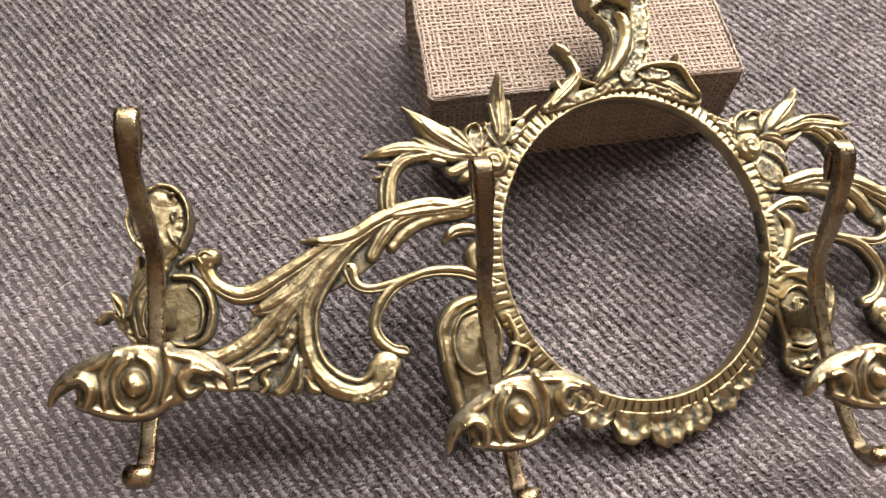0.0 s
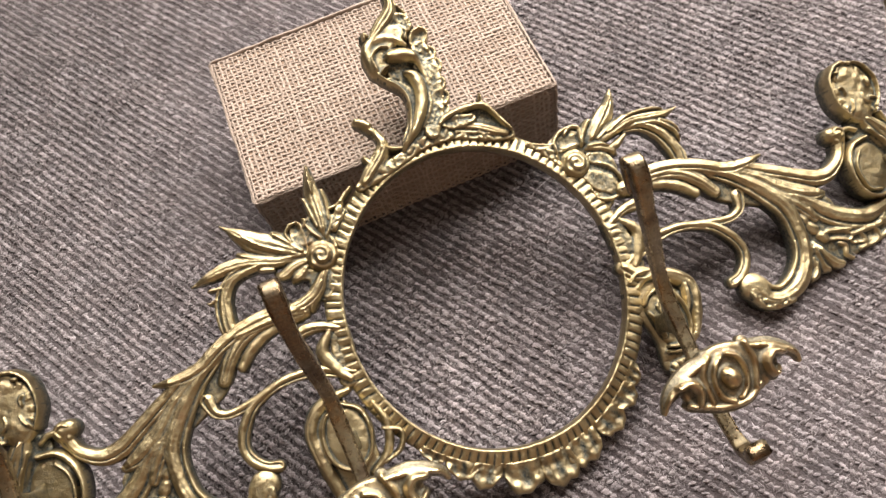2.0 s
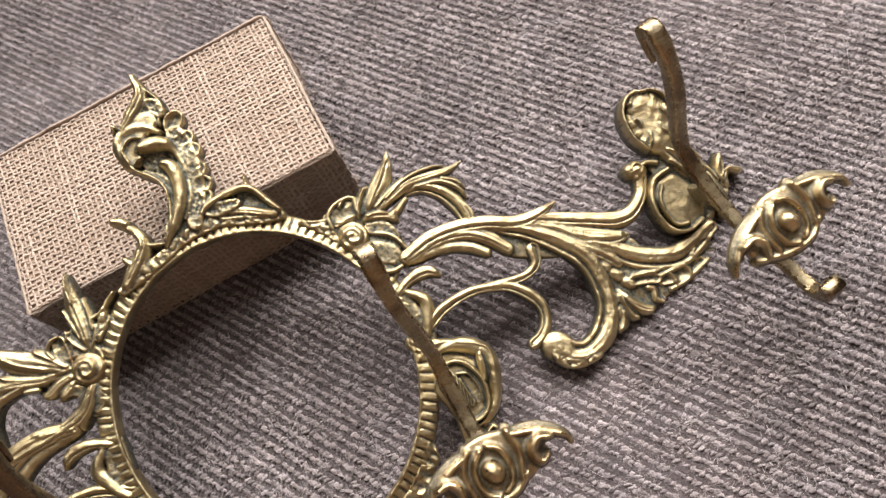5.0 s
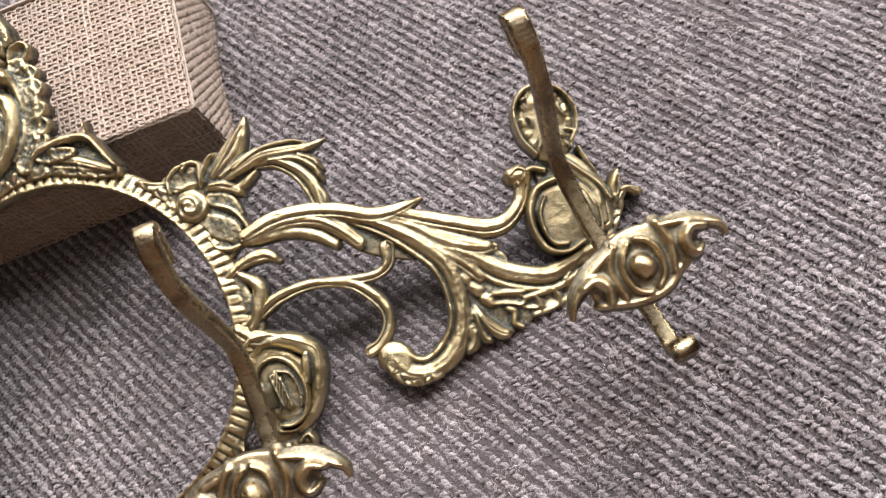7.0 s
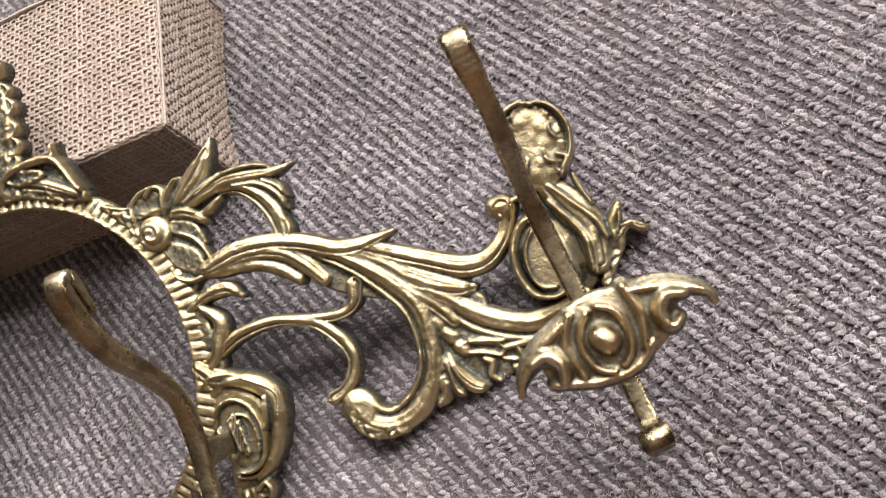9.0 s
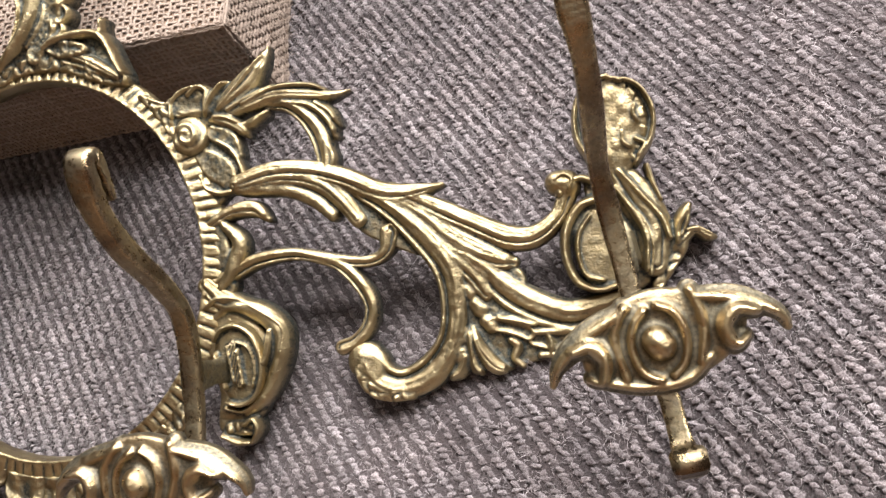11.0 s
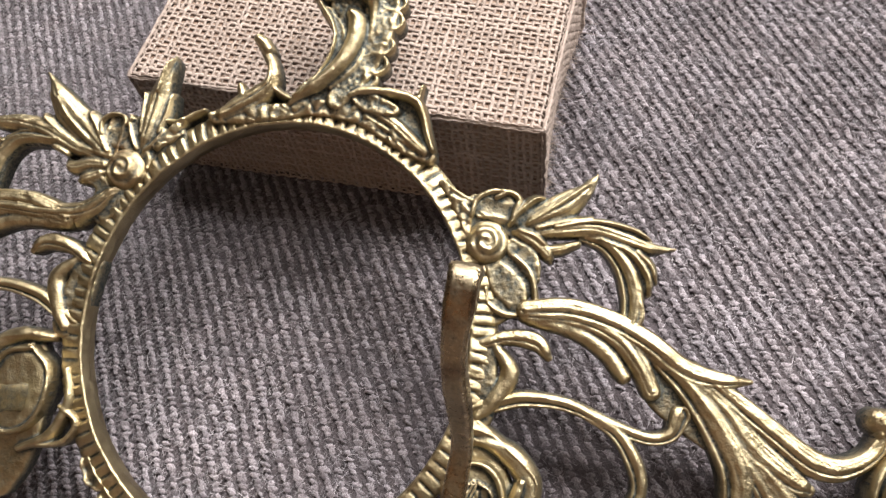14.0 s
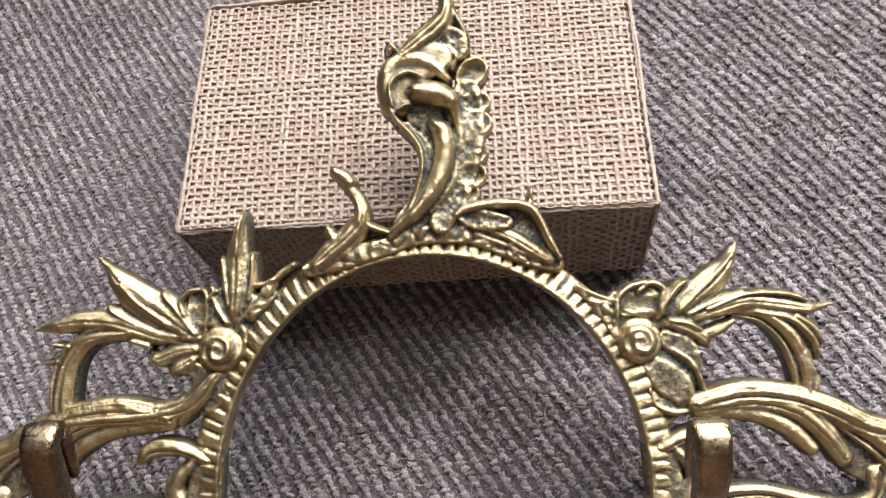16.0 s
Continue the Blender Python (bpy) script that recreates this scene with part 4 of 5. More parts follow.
outer_figure.stroke("tent", 7.4, (168.1, 27.1, 0.5), (167.3, 23.6, 1.8), (169.1, 20.6, 0.5))
outer_figure.stroke("tent", 7.4, (164.5, 21.3, 0.5), (164.1, 17.1, 1.8), (166.8, 14.9, 0.7))
outer_figure.stroke("round", 7.2, (167.3, 17.4, 0.8), (169.4, 15.9, 0.9), (167.8, 13.3, 0.8))
outer_figure.stroke("flute", 5.4, (161.4, 11.4, 2.7), (165.5, 4.3, 4.9), (169.6, -4.1, 4.8), (169.3, -13.4, 3.9))
outer_figure.stroke("round", 6.2, (162.5, 10.1, 0.8), (167.1, 3.8, 1.2), (171.6, -2.5, 1.4), (173.2, -7.7, 1))
outer_figure.stroke("round", 6, (161.2, 5.9, 0.8), (165.1, -0.5, 1.2), (167.7, -6.9, 1.2), (167.2, -15, 0.9))
outer_figure.stroke("round", 5.8, (163.7, 2.1, 0.5), (167.4, -2.9, 0.8), (169.1, -9.5, 0.8), (167.9, -16.2, 0.7))
outer_figure.stroke("round", 4.8, (169.6, 10.8, 0.9), (170.5, 6.8, 0.9), (172, 2.2, 0.8))
outer_figure.stroke("rough", 3.8, (171.8, -5.8, 1.9), (175.8, -8.8, 2.3), (172.9, -14.4, 1.8), (169.4, -19.4, 1.5))
outer_figure.stroke("round", 5.2, (175.2, -8.8, 1.1), (175.6, -4.8, 1.4), (177.3, -1.9, 1.6), (178.5, -0.2, 1.1))
outer_figure.stroke("tent", 5.6, (176.3, -7.4, 0.8), (178, -3.2, 1), (178.5, -0.5, 0.5))
outer_figure.stroke("leaf", 4.2, (176.4, -8.7, 1.6), (179.5, -6.4, 1.3), (182.4, -8.3, 1.2), (184.2, -8.5, 0.8))
outer_figure.stroke("round", 4.4, (177.6, -6.2, 0.6), (180.3, -5.9, 0.7), (183.3, -7.7, 0.5))
outer_figure.stroke("round", 4.4, (149.4, 10.3, 1.4), (147.5, 8.1, 1.9), (147.6, 6, 1.6))
outer_figure.stroke("round", 5.4, (146.5, 9.4, 0.8), (148.7, 10.7, 0.9), (150.8, 9.3, 0.8), (149.8, 6.9, 0.8))
outer_figure.stroke("round", 4.6, (150.8, 9.1, 1.1), (153.7, 9.3, 1.2), (156.8, 7.6, 1.1))

crest = Relief()
crest.stroke("disc", 5, (-6.1, 90.8, 4.4), (-6.2, 95.9, 4.6), (-1.5, 98.8, 4.8), (3.5, 100.4, 4.2))
crest.stroke("round", 5.4, (-7.7, 90.5, 2.3), (-8.4, 96, 2.6), (-6.1, 99.8, 2.4), (-1.4, 100.1, 2.5), (2.5, 98.6, 2.1), (5.8, 95.5, 1.4))
crest.stroke("swell", 6.2, (-7.2, 89.2, 1.4), (-7.6, 93.3, 1.6), (-6, 95.7, 1.5), (-3.3, 96.9, 1.4), (-0.6, 96, 1.1))
crest.stroke("swell", 5.8, (-7.4, 102, 1.6), (-7.1, 103.6, 1.8), (-6.1, 102.5, 1.5))
crest.stroke("vein", 5.8, (-4.5, 101.3, 2.1), (0.4, 105, 3.4), (4.6, 108.5, 3.3), (6.3, 112.2, 2.3), (6, 115.8, 1.6), (5.7, 118.2, 1.2))
crest.stroke("low", 4.9, (3.6, 103.2, 2.3), (7.4, 105, 3.1), (8.9, 101.5, 2))
crest.stroke("tent", 4.5, (10.8, 101.9, 0.9), (10.4, 106.3, 1.1), (8.4, 110.5, 1.1), (7.1, 113.5, 0.9))
crest.stroke("tent", 4.4, (3, 102.2, 1.3), (6, 103.1, 1.1), (8.1, 100.9, 1.2), (7.2, 97.9, 1.1))
crest.stroke("cup", 3.9, (-4.5, 90.4, 1.1), (-4.7, 92.5, 1.6), (-3.1, 93.8, 1))
crest.stroke("round", 7.4, (-2.9, 92, 1.6), (-0.7, 92.2, 2.8), (2.7, 91.8, 3.5), (5.6, 90.6, 2.9), (7.3, 88.4, 1.9), (8.1, 85.3, 1.4), (8.5, 81.2, 1.2), (8.2, 77.2, 1), (6.5, 73.9, 0.8))
crest.stroke("swell", 6.5, (-5.9, 87.8, 1.1), (-4.3, 88.8, 1.4), (-2.7, 89, 0.9))
crest.stroke("low", 3.8, (-1.4, 86.9, 2.9), (2.2, 85.5, 3.3), (1.4, 80.8, 3), (1.4, 74.1, 2.5))
crest.stroke("round", 6.7, (2.5, 84.5, 1.7), (4.3, 82.8, 2.8), (5, 79, 2.9), (4.2, 74, 2.9), (1.8, 69, 2.7), (-1.5, 64.8, 2.2), (-5, 61.5, 1.5), (-8.5, 58.4, 1))
crest.stroke("tent", 5.5, (3.6, 83.1, 0.8), (5.3, 79, 0.8), (4.5, 74, 0.9), (2.1, 69.2, 0.8), (-1.1, 65.4, 0.7))
crest.stroke("tent", 5.4, (-8, 89.2, 1.2), (-6.2, 85.9, 1.2), (-2.9, 82.3, 1.1), (-0.8, 78.7, 1), (-0.5, 74.1, 1), (-1.9, 68.8, 1), (-4.4, 63.9, 1.1), (-7.9, 60, 0.8))
crest.stroke("low", 4.1, (-4.4, 84.3, 1.5), (0.3, 79.2, 1.7), (0.3, 72.8, 2.2), (-2.3, 66.9, 1.8), (-6.4, 61.7, 1.5))
crest.stroke("low", 4.6, (8.2, 86.6, 2.9), (10.5, 92.6, 3.2), (11, 83.1, 3.8), (9.4, 75.1, 3.8), (7.1, 67.9, 3.5), (3.5, 61.4, 3))
crest.stroke("round", 4.1, (7.6, 75.2, 1), (6.4, 70.6, 1.2), (3.6, 67.1, 1.2), (1.2, 64.2, 1))
crest.stroke("cup", 5, (9.8, 95.6, 2.1), (11.7, 96.9, 3.5), (12.8, 97.7, 3.1))
crest.stroke("cup", 4.8, (10.4, 89.6, 1.8), (12.5, 89.8, 3.1), (13.6, 89.8, 2.6))
crest.stroke("cup", 5, (10, 84.8, 2), (12.4, 84.7, 3.3), (13.4, 84.7, 3.1))
crest.stroke("cup", 5, (9.2, 78.1, 2.2), (11.1, 78, 3.6), (12.4, 78, 3))
crest.stroke("cup", 4.8, (8.5, 72.2, 2), (10.7, 72.4, 3.3), (12, 72.7, 2.8))
crest.stroke("cup", 4.6, (7.1, 67.7, 2), (8.9, 68.2, 3.3), (10.3, 68.4, 2.6))
crest.stroke("cup", 4.2, (5.6, 64.1, 1.6), (7, 64.3, 2.6), (8, 64.5, 2))
crest.stroke("low", 3, (-1.2, 60.8, 2.9), (3.5, 61.8, 3.6), (6.7, 60.3, 2.9))
crest.stroke("low", 4.9, (8.5, 62.9, 1.7), (11.6, 62, 2.7), (15.3, 61.4, 2.6), (18.7, 61, 1.7))
crest.stroke("round", 5.2, (6.9, 63, 1), (9.6, 64.5, 1.5), (14.9, 65.4, 1.6), (21, 65.3, 1.5), (24.8, 63.7, 1.6), (27.1, 59.9, 1.3), (29, 55.7, 1.2), (30.7, 52.6, 1))
crest.stroke("low", 1.9, (17.9, 61.6, 1.8), (22.6, 60.9, 2.7), (25.9, 57.1, 2.6), (28.4, 53.3, 1.7))
crest.stroke("vein", 4, (13.9, 60.1, 1.7), (19.6, 57.5, 2.2), (24.2, 54.5, 2.2), (28.8, 51.7, 1.5))
crest.stroke("tent", 3.7, (16.6, 60, 0.8), (21.5, 57.8, 0.9), (25.5, 54.5, 0.9))
crest.stroke("tent", 3.4, (11.9, 58.4, 1), (17.7, 56, 1.1), (22.9, 53.5, 1))
crest.stroke("round", 4.1, (24.4, 64.5, 1), (24.5, 67.2, 0.8), (24.9, 69.3, 0.5))
crest.stroke("vein", 4.5, (-25.8, 52.6, 2), (-21.8, 55.7, 3.1), (-17.7, 59.2, 3.2), (-15, 63.1, 2.3), (-15.7, 67.4, 1.7), (-17.9, 70.7, 1.7), (-20.4, 73.7, 1.6))
crest.stroke("tent", 4.4, (-23.1, 54.3, 0.9), (-18.8, 57.7, 0.8), (-15, 61.3, 0.8), (-13.9, 65, 0.7))
crest.stroke("round", 4.3, (-21.1, 74.3, 1.6), (-19.3, 73.2, 1.9), (-17.5, 71.5, 1.6))
crest.stroke("tent", 3.4, (-15, 62.6, 1.2), (-12.4, 60.9, 1.2), (-8.5, 59.5, 1))
crest.stroke("round", 3.6, (-20.9, 57.2, 1.2), (-22.5, 59.7, 1.4), (-23, 61, 1))
crest.stroke("rough", 3.4, (-27.8, 51.4, 1.9), (-25, 52.3, 2.4), (-16.2, 54.4, 2.6), (-4.6, 57.8, 2.1))
crest.stroke("rough", 3.4, (-4.5, 58.3, 2.3), (6, 59, 2.6), (13.9, 58, 3.2), (22.9, 53.8, 3), (30, 50.9, 2))

boss_left = Relief()
boss_left.stroke("rosette", 6, (-49.1, 33.4, 5.8), (-49, 33.3, 6))

rosette_left = Relief()
rosette_left.stroke("low", 1.9, (-56.4, 40.1, 4.6), (-48.4, 41.2, 4.9), (-42.3, 41, 3.9), (-37.2, 44.8, 2.6))
rosette_left.stroke("low", 1.9, (-46.4, 35.8, 3.4), (-49.8, 28.1, 3.2), (-52.5, 20.9, 3.1))
rosette_left.stroke("low", 3, (-55, 41.4, 2.9), (-49.7, 41.2, 3.4), (-45.1, 35.8, 2.7), (-47.8, 25.4, 2.3), (-51.6, 20.3, 1.8))
rosette_left.stroke("low", 3.2, (-57.1, 37.5, 2), (-47.6, 46.5, 2.2), (-41, 43.6, 2.4), (-36.9, 46.1, 1.3))
rosette_left.stroke("low", 2.4, (-61.1, 29.7, 1), (-54.5, 28.2, 2.2), (-55.2, 23, 1.9), (-58.5, 19.1, 1))
rosette_left.stroke("vein", 3.8, (-54.1, 35.8, 1.6), (-61.1, 40.8, 4.2), (-68.4, 45.5, 4.2), (-73.1, 49.9, 2.9), (-76.5, 53.7, 1), (-78.8, 56, 0.1))
rosette_left.stroke("tent", 4.1, (-61.1, 39.6, 1.7), (-67.8, 44.4, 1.8), (-72.5, 49.2, 1.4))
rosette_left.stroke("tent", 4, (-55.1, 37.4, 1.8), (-59, 42.6, 2.6), (-62.4, 46.6, 1.4))
rosette_left.stroke("tent", 3.4, (-55.1, 36.1, 1.2), (-63.7, 37.7, 1.8), (-72.5, 41.6, 2), (-75.8, 44, 1))
rosette_left.stroke("cup", 3.8, (-54.1, 37.4, 1.6), (-54.4, 42.7, 2.7), (-54.1, 46, 2.3))
rosette_left.stroke("round", 4.2, (-57.3, 41.4, 0.5), (-58.1, 44.8, 0.8), (-56.3, 47.1, 0.8), (-53.6, 47.7, 0.5))
rosette_left.stroke("round", 3.9, (-51.4, 45.2, 0.5), (-50.3, 47.2, 0.7), (-51, 48.2, 0.4))
rosette_left.stroke("vein", 3.5, (-55.1, 35, 1.1), (-63.8, 36.6, 1.9), (-73.1, 39.8, 2.9), (-81.2, 40.8, 2.8), (-88.6, 40, 1.8), (-94.6, 39.1, 0.1))
rosette_left.stroke("groove", 3.7, (-61.1, 36.3, 0.8), (-72.5, 37.6, 1.8), (-80.5, 36.6, 2.4), (-85.4, 31.7, 3.1), (-87, 25.1, 3.4), (-87.1, 18.6, 3.1))
rosette_left.stroke("tent", 3.8, (-70.4, 37.9, 1.2), (-81.2, 36.8, 1.6), (-85.8, 31.7, 1.8), (-87.8, 23.9, 1.8), (-88, 18, 1.4))
rosette_left.stroke("round", 3, (-85.2, 35, 0.8), (-88.5, 35.5, 0.8), (-89.8, 35.5, 0.4))
rosette_left.stroke("round", 2.9, (-87.9, 31.7, 0.8), (-90.3, 31.2, 0.7), (-91.3, 31.8, 0.3))
rosette_left.stroke("vein", 3.2, (-53.8, 33.7, 1.1), (-58.7, 33.3, 2.3), (-63.8, 31.6, 1.9), (-66.2, 33.2, 0.5))
rosette_left.stroke("vein", 3, (-54.7, 31.9, 1), (-58.2, 29.9, 2.2), (-61.1, 28.4, 0.9))
rosette_left.stroke("round", 3.3, (-66.2, 34.8, 0.8), (-69.1, 35.7, 1), (-71, 36, 0.5))
rosette_left.stroke("vein", 4.1, (-45.7, 40, 1.3), (-45.2, 46.4, 3.1), (-44.9, 53.7, 3.1), (-44.3, 59.1, 2.4), (-43.4, 64.4, 1.2), (-43.7, 66.4, 0.1))
rosette_left.stroke("tent", 5.3, (-44.6, 55.7, 1.6), (-44.3, 59.7, 2), (-43.5, 65.1, 0.8))
rosette_left.stroke("tent", 4.1, (-47, 43.8, 1), (-47.6, 49.1, 1.4), (-48.2, 53.8, 1), (-48.8, 55.2, 0.4))
rosette_left.stroke("tent", 3.8, (-42.3, 45, 1.2), (-41.3, 50.3, 1.6), (-41.1, 55.6, 0.8))
rosette_left.stroke("tent", 3.8, (-47.4, 39.6, 1), (-49.7, 43.2, 1.6), (-51, 46.8, 0.6))
rosette_left.stroke("tent", 3.6, (-45, 39.1, 1), (-42.3, 42.6, 1.4), (-40.7, 45.6, 0.8))
rosette_left.stroke("rough", 3.6, (-41.7, 41, 1.4), (-39, 44.9, 1.6), (-36.6, 48.8, 1.3))
rosette_left.stroke("round", 3.3, (-40.3, 48.2, 0.8), (-37.2, 48.8, 0.9), (-34.2, 51.1, 1), (-31.5, 52.9, 0.8))
rosette_left.stroke("flute", 4.4, (-49.8, 28.1, 1.4), (-54.2, 22.9, 2.6), (-58.8, 20.2, 2.7), (-66.5, 18.7, 2.7), (-77.1, 18.1, 2.3), (-85.1, 17.5, 2.1))
rosette_left.stroke("tent", 3.7, (-51.6, 25.5, 1.6), (-55.2, 21, 2), (-58.5, 17.2, 1.6))

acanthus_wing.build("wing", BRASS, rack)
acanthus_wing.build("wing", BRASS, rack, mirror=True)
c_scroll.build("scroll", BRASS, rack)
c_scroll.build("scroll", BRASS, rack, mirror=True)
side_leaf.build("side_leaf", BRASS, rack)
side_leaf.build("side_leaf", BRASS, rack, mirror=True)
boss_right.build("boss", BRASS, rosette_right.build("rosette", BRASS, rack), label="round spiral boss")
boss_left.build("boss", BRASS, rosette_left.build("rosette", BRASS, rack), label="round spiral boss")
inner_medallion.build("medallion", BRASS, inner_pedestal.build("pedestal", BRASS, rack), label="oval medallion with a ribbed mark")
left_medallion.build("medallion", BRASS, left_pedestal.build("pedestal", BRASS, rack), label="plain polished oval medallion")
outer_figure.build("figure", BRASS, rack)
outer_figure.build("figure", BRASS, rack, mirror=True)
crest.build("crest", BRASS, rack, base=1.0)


# a cast lug behind the crest rests on the box
lug_v, lug_f = tube(np.array([(4.0, 72.0, z) for z in (-12.6, -10.5, -4.0, 1.5)]),
                    [(np.array((a, 0, 0)), np.array((0, a, 0))) for a in (2.6, 3.0, 2.8, 3.4)], 10)
mesh_object("lug", lug_v / 1000, lug_f, BRASS, rack, label="short cast lug behind the crest", attribute=np.full(len(lug_v), 0.2))


def scallops():
    """The row of shells under the opening, each a fluted lobe."""
    edges = (-137.0, -128.0, -117.5, -107.0, -94.5, -83.0, -71.0, -60.5, -51.0, -43.0)
    outs = (4.5, 7.0, 9.0, 11.5, 13.0, 11.0, 9.5, 8.0, 6.0)
    for k, (a0, a1, out) in enumerate(zip(edges[:-1], edges[1:], outs)):
        na, nr = 27, 18
        s, q = np.meshgrid(np.linspace(-1, 1, na), np.linspace(0, 1, nr), indexing="ij")
        th = np.radians((a0 + a1) / 2 + s * (a1 - a0) / 2 * (1.0 + 0.10 * q) + 1.5 * np.sin(k * 2.2) * q)
        lobe = 1 - 0.42 * np.abs(s) ** 2.4 + 0.05 * np.sin(4 * s + k) + 0.035 * np.sin(9 * s + 2.3 * k)
        r = 4.6 + q * (out * lobe - 0.5)
        X, Y = (49.7 + r) * np.cos(th), (54.0 + r) * np.sin(th)
        rays = np.cos((2.6 + 0.5 * math.sin(k * 1.7)) * np.pi * s + 0.9 * k)
        H = 2.4 - 0.2 * q - 0.55 * np.sin(np.pi * q) * (1 - np.abs(s) ** 3) - 0.5 * np.abs(s) ** 8 + 0.38 * rays * q ** 0.7 + 0.35 * np.exp(-((q - 0.80) / 0.13) ** 2) - 1.3 * np.clip((q - 0.86) / 0.14, 0, 1) ** 2
        H += 0.50 * lattice_noise(X, Y, 2.4, 21) + 0.24 * lattice_noise(X, Y, 1.0, 22) - 0.00015 * X ** 2
        top = np.stack([X, Y, H], -1).reshape(-1, 3)
        bot = np.stack([X, Y, np.full(X.shape, -2.2) - 0.00015 * X ** 2], -1).reshape(-1, 3)
        n = len(top)
        idx = np.arange(n).reshape(na, nr)
        quad = np.c_[idx[:-1, :-1].ravel(), idx[:-1, 1:].ravel(), idx[1:, 1:].ravel(), idx[1:, :-1].ravel()]
        loop = np.r_[idx[:-1, 0], idx[-1, :-1], idx[:0:-1, -1], idx[0, :0:-1]]
        nxt = np.roll(loop, -1)
        side = np.c_[loop, nxt, nxt + n, loop + n]
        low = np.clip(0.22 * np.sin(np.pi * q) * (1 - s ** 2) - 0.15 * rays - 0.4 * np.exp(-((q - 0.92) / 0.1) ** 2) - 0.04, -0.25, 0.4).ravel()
        f = np.vstack([quad[:, ::-1], quad + n, side[:, ::-1]])
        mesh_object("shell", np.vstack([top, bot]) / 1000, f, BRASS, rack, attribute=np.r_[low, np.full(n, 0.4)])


scallops()


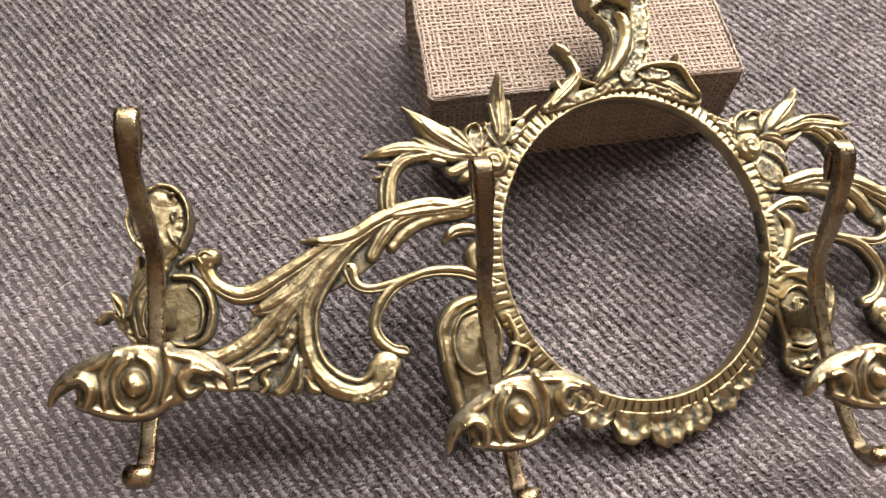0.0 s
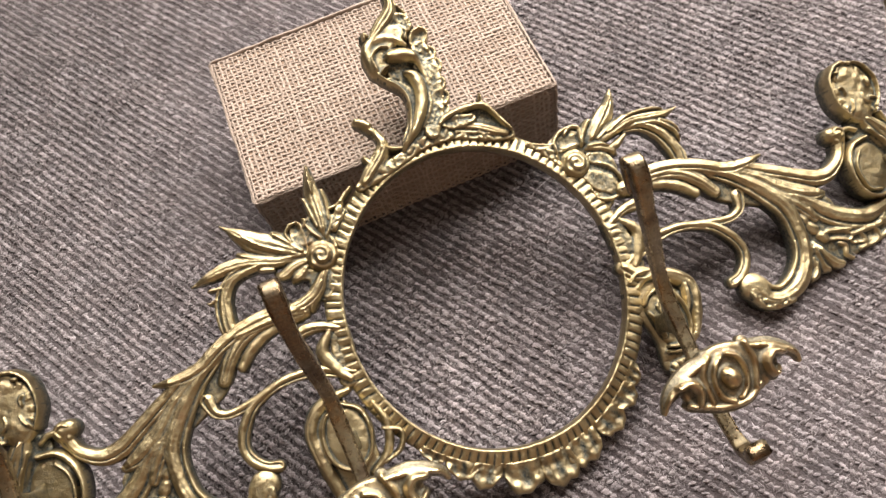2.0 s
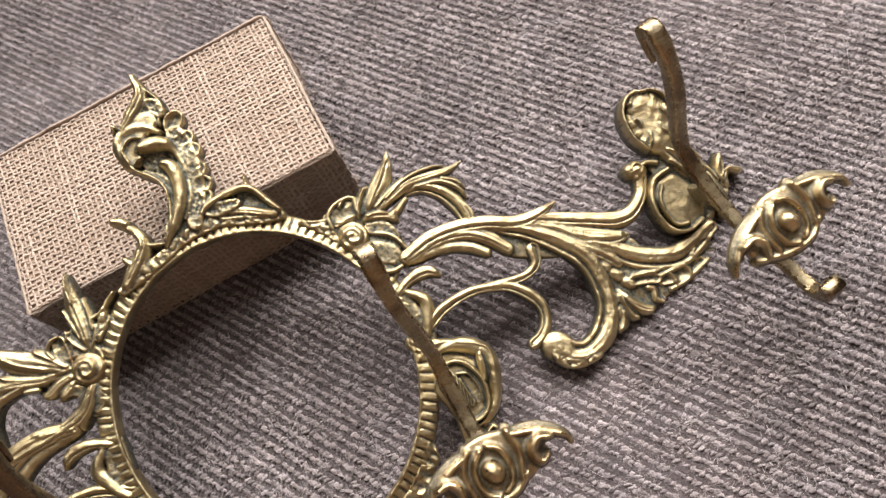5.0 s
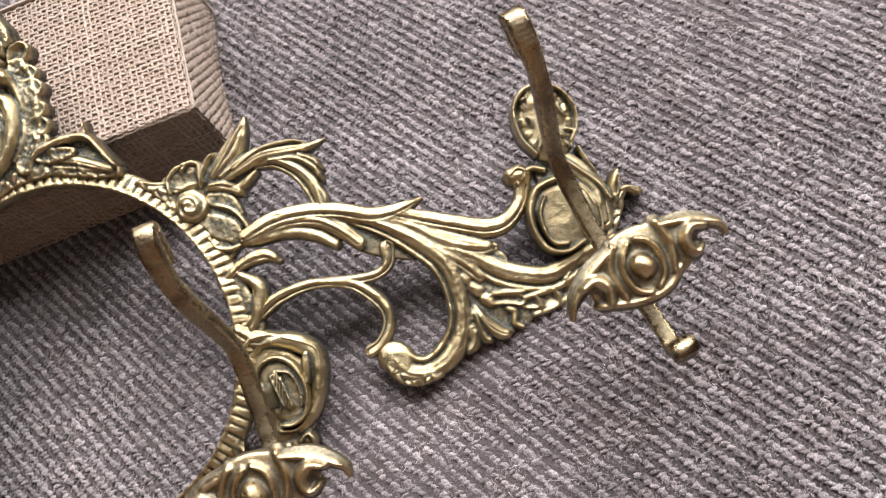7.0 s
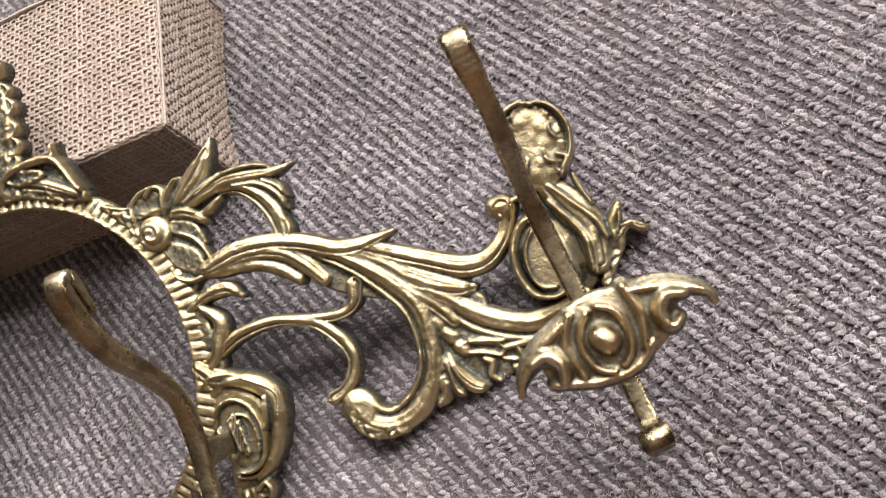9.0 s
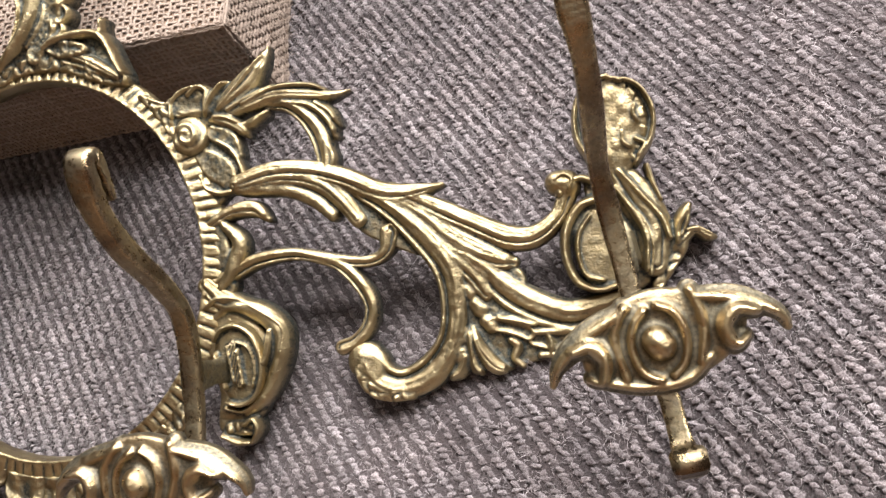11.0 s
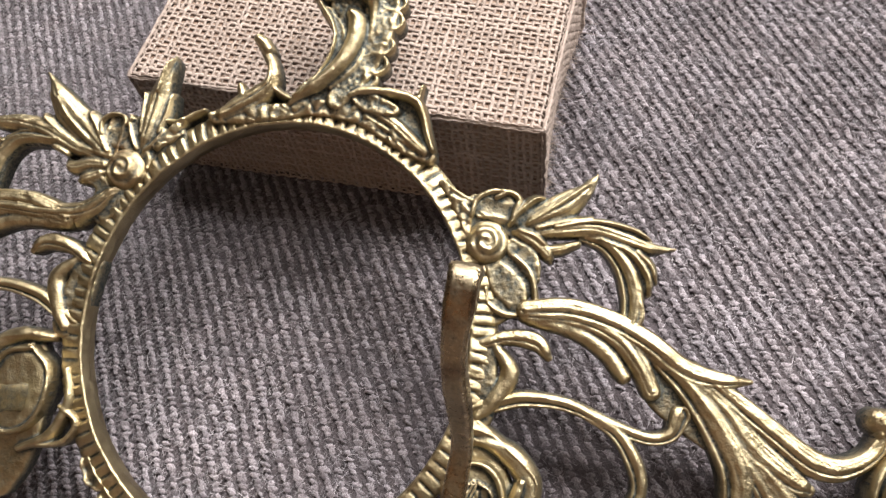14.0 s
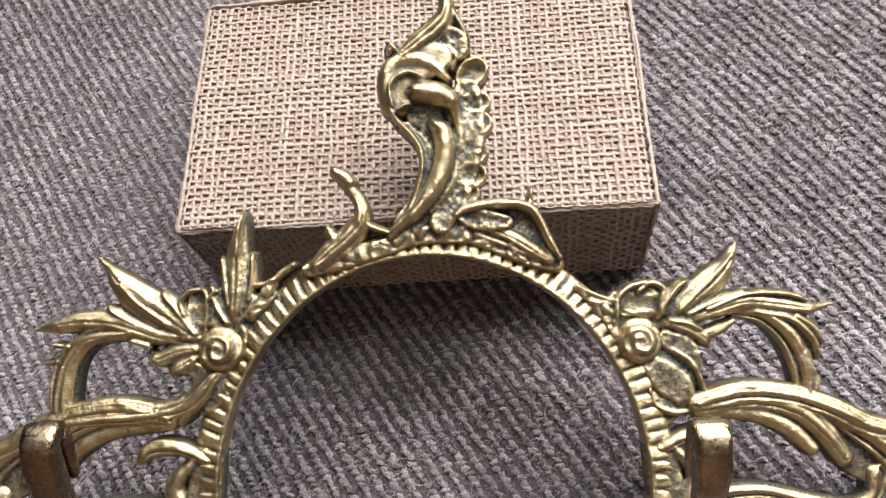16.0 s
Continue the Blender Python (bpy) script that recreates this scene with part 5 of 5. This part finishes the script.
def hook(u0, v0, turn, twist, tip, waist):
    """A hat-and-coat hook on its post: a long curled hat bar, a leaf-shaped plate with a knob, a short coat hook."""
    at = Matrix.Translation((u0 / 1000, v0 / 1000, 0)) @ Matrix.Rotation(radians(turn), 4, "Z")
    rows = spline(((42.0, 43.0, 2.5, 0.8), (46.5, 46.0, 3.2, 1.5), (49.8, 47.6, 3.3, 1.8), (51.0, 49.8, 3.4, 1.9), (49.2, 51.6, 3.3, 2.0),
                   (45.0, 50.4, 3.1, 2.3), (39.0, 46.8, 2.8, 2.6), (30.0, 38.6, 2.6, 2.7), (22.5, 29.0, 2.5, 2.5), (15.5, 22.6, 2.5, 2.2),
                   (6.0, 20.0, 2.6, 1.9), (-9.0, 19.8, 2.6, 1.6), (-26.0, 23.0, 2.5, 1.5), (-37.0, 26.0, 2.5, 1.5), (-43.5, 29.0, 2.6, 1.6),
                   (-46.0, 33.0, 2.9, 2.0), (-46.2, 36.5, 3.6, 2.7), (-44.2, 40.8, 3.7, 2.7)), 13)
    rise = np.clip((rows[:, 0] - 14) / 25, 0, 1)
    rise = rise * rise * (3 - 2 * rise)
    path = np.c_[(waist + (tip - waist) * rise) * np.clip((rows[:, 0] + 34) / 20, 0, 1), rows[:, 0], rows[:, 1]]
    d = np.gradient(path, axis=0)
    d /= np.linalg.norm(d, axis=1)[:, None]
    radii = []
    for i, row in enumerate(rows):
        nrm = np.cross(d[i], (1.0, 0, 0))
        g = 0.96 + 0.03 * math.sin(i * 0.23) + 0.035 * math.sin(i * 0.37) + 0.015 * math.sin(i * 1.9)
        radii.append((np.array((row[2], 0, 0)) * (0.97 + 0.012 * math.sin(i * 0.9) + 0.045 * math.sin(i * 0.21)), nrm * row[3] * g))
    v, f = tube(path, radii, 12)
    v = (np.c_[v, np.full(len(v), 1000.0)] / 1000) @ np.array(at).T
    bar = mesh_object("hook", v[:, :3], f, BRASS_BAR, rack, label="worn brown brass hat bar and coat hook",
                      attribute=np.where(np.arange(len(v)) % 12 % 3 == 1, -0.24, 0.05))
    # post from the pedestal to the bar
    zs = (1.0, 4.0, 9.0, 15.0, 20.5)
    ws = ((2.0, 4.6), (1.4, 3.4), (1.1, 3.2), (1.1, 4.2), (1.4, 6.0))
    pv, pf = tube(np.array([(1.5 * (1 - z / 20), -1.0, z) for z in zs]), [(np.array((a, 0, 0)), np.array((0, b, 0))) for a, b in ws], 12)
    pv = (np.c_[pv, np.full(len(pv), 1000.0)] / 1000) @ np.array(at).T
    mesh_object("post", pv[:, :3], pf, BRASS, bar, attribute=np.full(len(pv), 0.15))
    # the plate
    leaf = Relief(step=0.36, back=-1.4)
    leaf.stroke("sheet", 2.3, (-10.6, -1.5, 4.6), (-6.1, 1.0, 7.1), (0.1, 0.8, 9.4), (7.0, 0.5, 7.8), (12.3, 1.1, 4.8))
    leaf.stroke("swell", 3.4, (-4.2, 7.6, 1.6), (-11.2, 4.8, 2.7), (-16.8, 1.8, 2.5), (-20.2, -1.0, 1.6), (-22.0, -4.2, 0.7))
    leaf.stroke("swell", 5.4, (-16.4, 1.9, 2.2), (-12.8, 2.2, 3.4), (-10.7, -1.0, 3.3), (-12.1, -4.9, 2.1), (-14.7, -4.3, 1.2))
    leaf.stroke("swell", 4.0, (-1.4, 6.6, 2.0), (-3.8, 4.4, 2.1), (-5.1, 1.0, 2.2), (-5.0, -2.7, 2.1), (-3.6, -5.6, 1.9), (-1.2, -7.1, 1.7))
    leaf.stroke("swell", 4.0, (1.4, -6.6, 1.7), (3.8, -4.4, 2.0), (5.1, -1.0, 2.2), (5.0, 2.7, 2.1), (3.6, 5.6, 1.9), (1.2, 7.1, 1.7))
    leaf.stroke("round", 6.2, (-0.3, 0.6, 3.2), (0.3, -0.6, 3.2))
    leaf.stroke("swell", 3.4, (8.6, 7.2, 1.6), (15.5, 4.9, 2.6), (20.8, 2.0, 2.0), (23.4, -0.4, 1.4), (24.0, -2.8, 0.8))
    leaf.stroke("swell", 5.6, (18.9, 2.0, 2.0), (15.2, 3.2, 3.1), (12.4, 0.4, 3.5), (13.6, -3.1, 2.7), (16.1, -2.6, 1.5))
    leaf.stroke("swell", 3.6, (8.0, 8.4, 2.0), (9.0, 1.8, 2.7), (6.9, -5.1, 2.1))
    leaf.stroke("swell", 3.6, (-4.9, 7.8, 2.0), (-8.0, 2.8, 2.7), (-7.5, -5.5, 2.1))
    leaf.stroke("swell", 3.2, (-13.7, -4.6, 1.9), (-4.8, -7.8, 2.0), (3.4, -8.1, 2.0), (8.7, -4.7, 1.8))
    place = at @ Matrix.Translation((0, -0.0205, 0.0415)) @ Matrix.Rotation(radians(twist), 4, "Z") @ Matrix.Rotation(radians(4), 4, "X")
    leaf.build("leaf_plate", BRASS_LEAF, bar, bow=0.0015, label="leaf-shaped brass plate with a round knob", place=place)


hook(-162.0, -8.5, -4.0, 1.5, -1.6, 0.6)
hook(-61.5, -28.5, 2.0, 9.0, -1.9, 0.0)
hook(52.5, -31.0, 1.0, -3.5, -2.7, 1.3)
hook(162.0, -9.0, 9.0, 0.0, 0.3, -2.0)
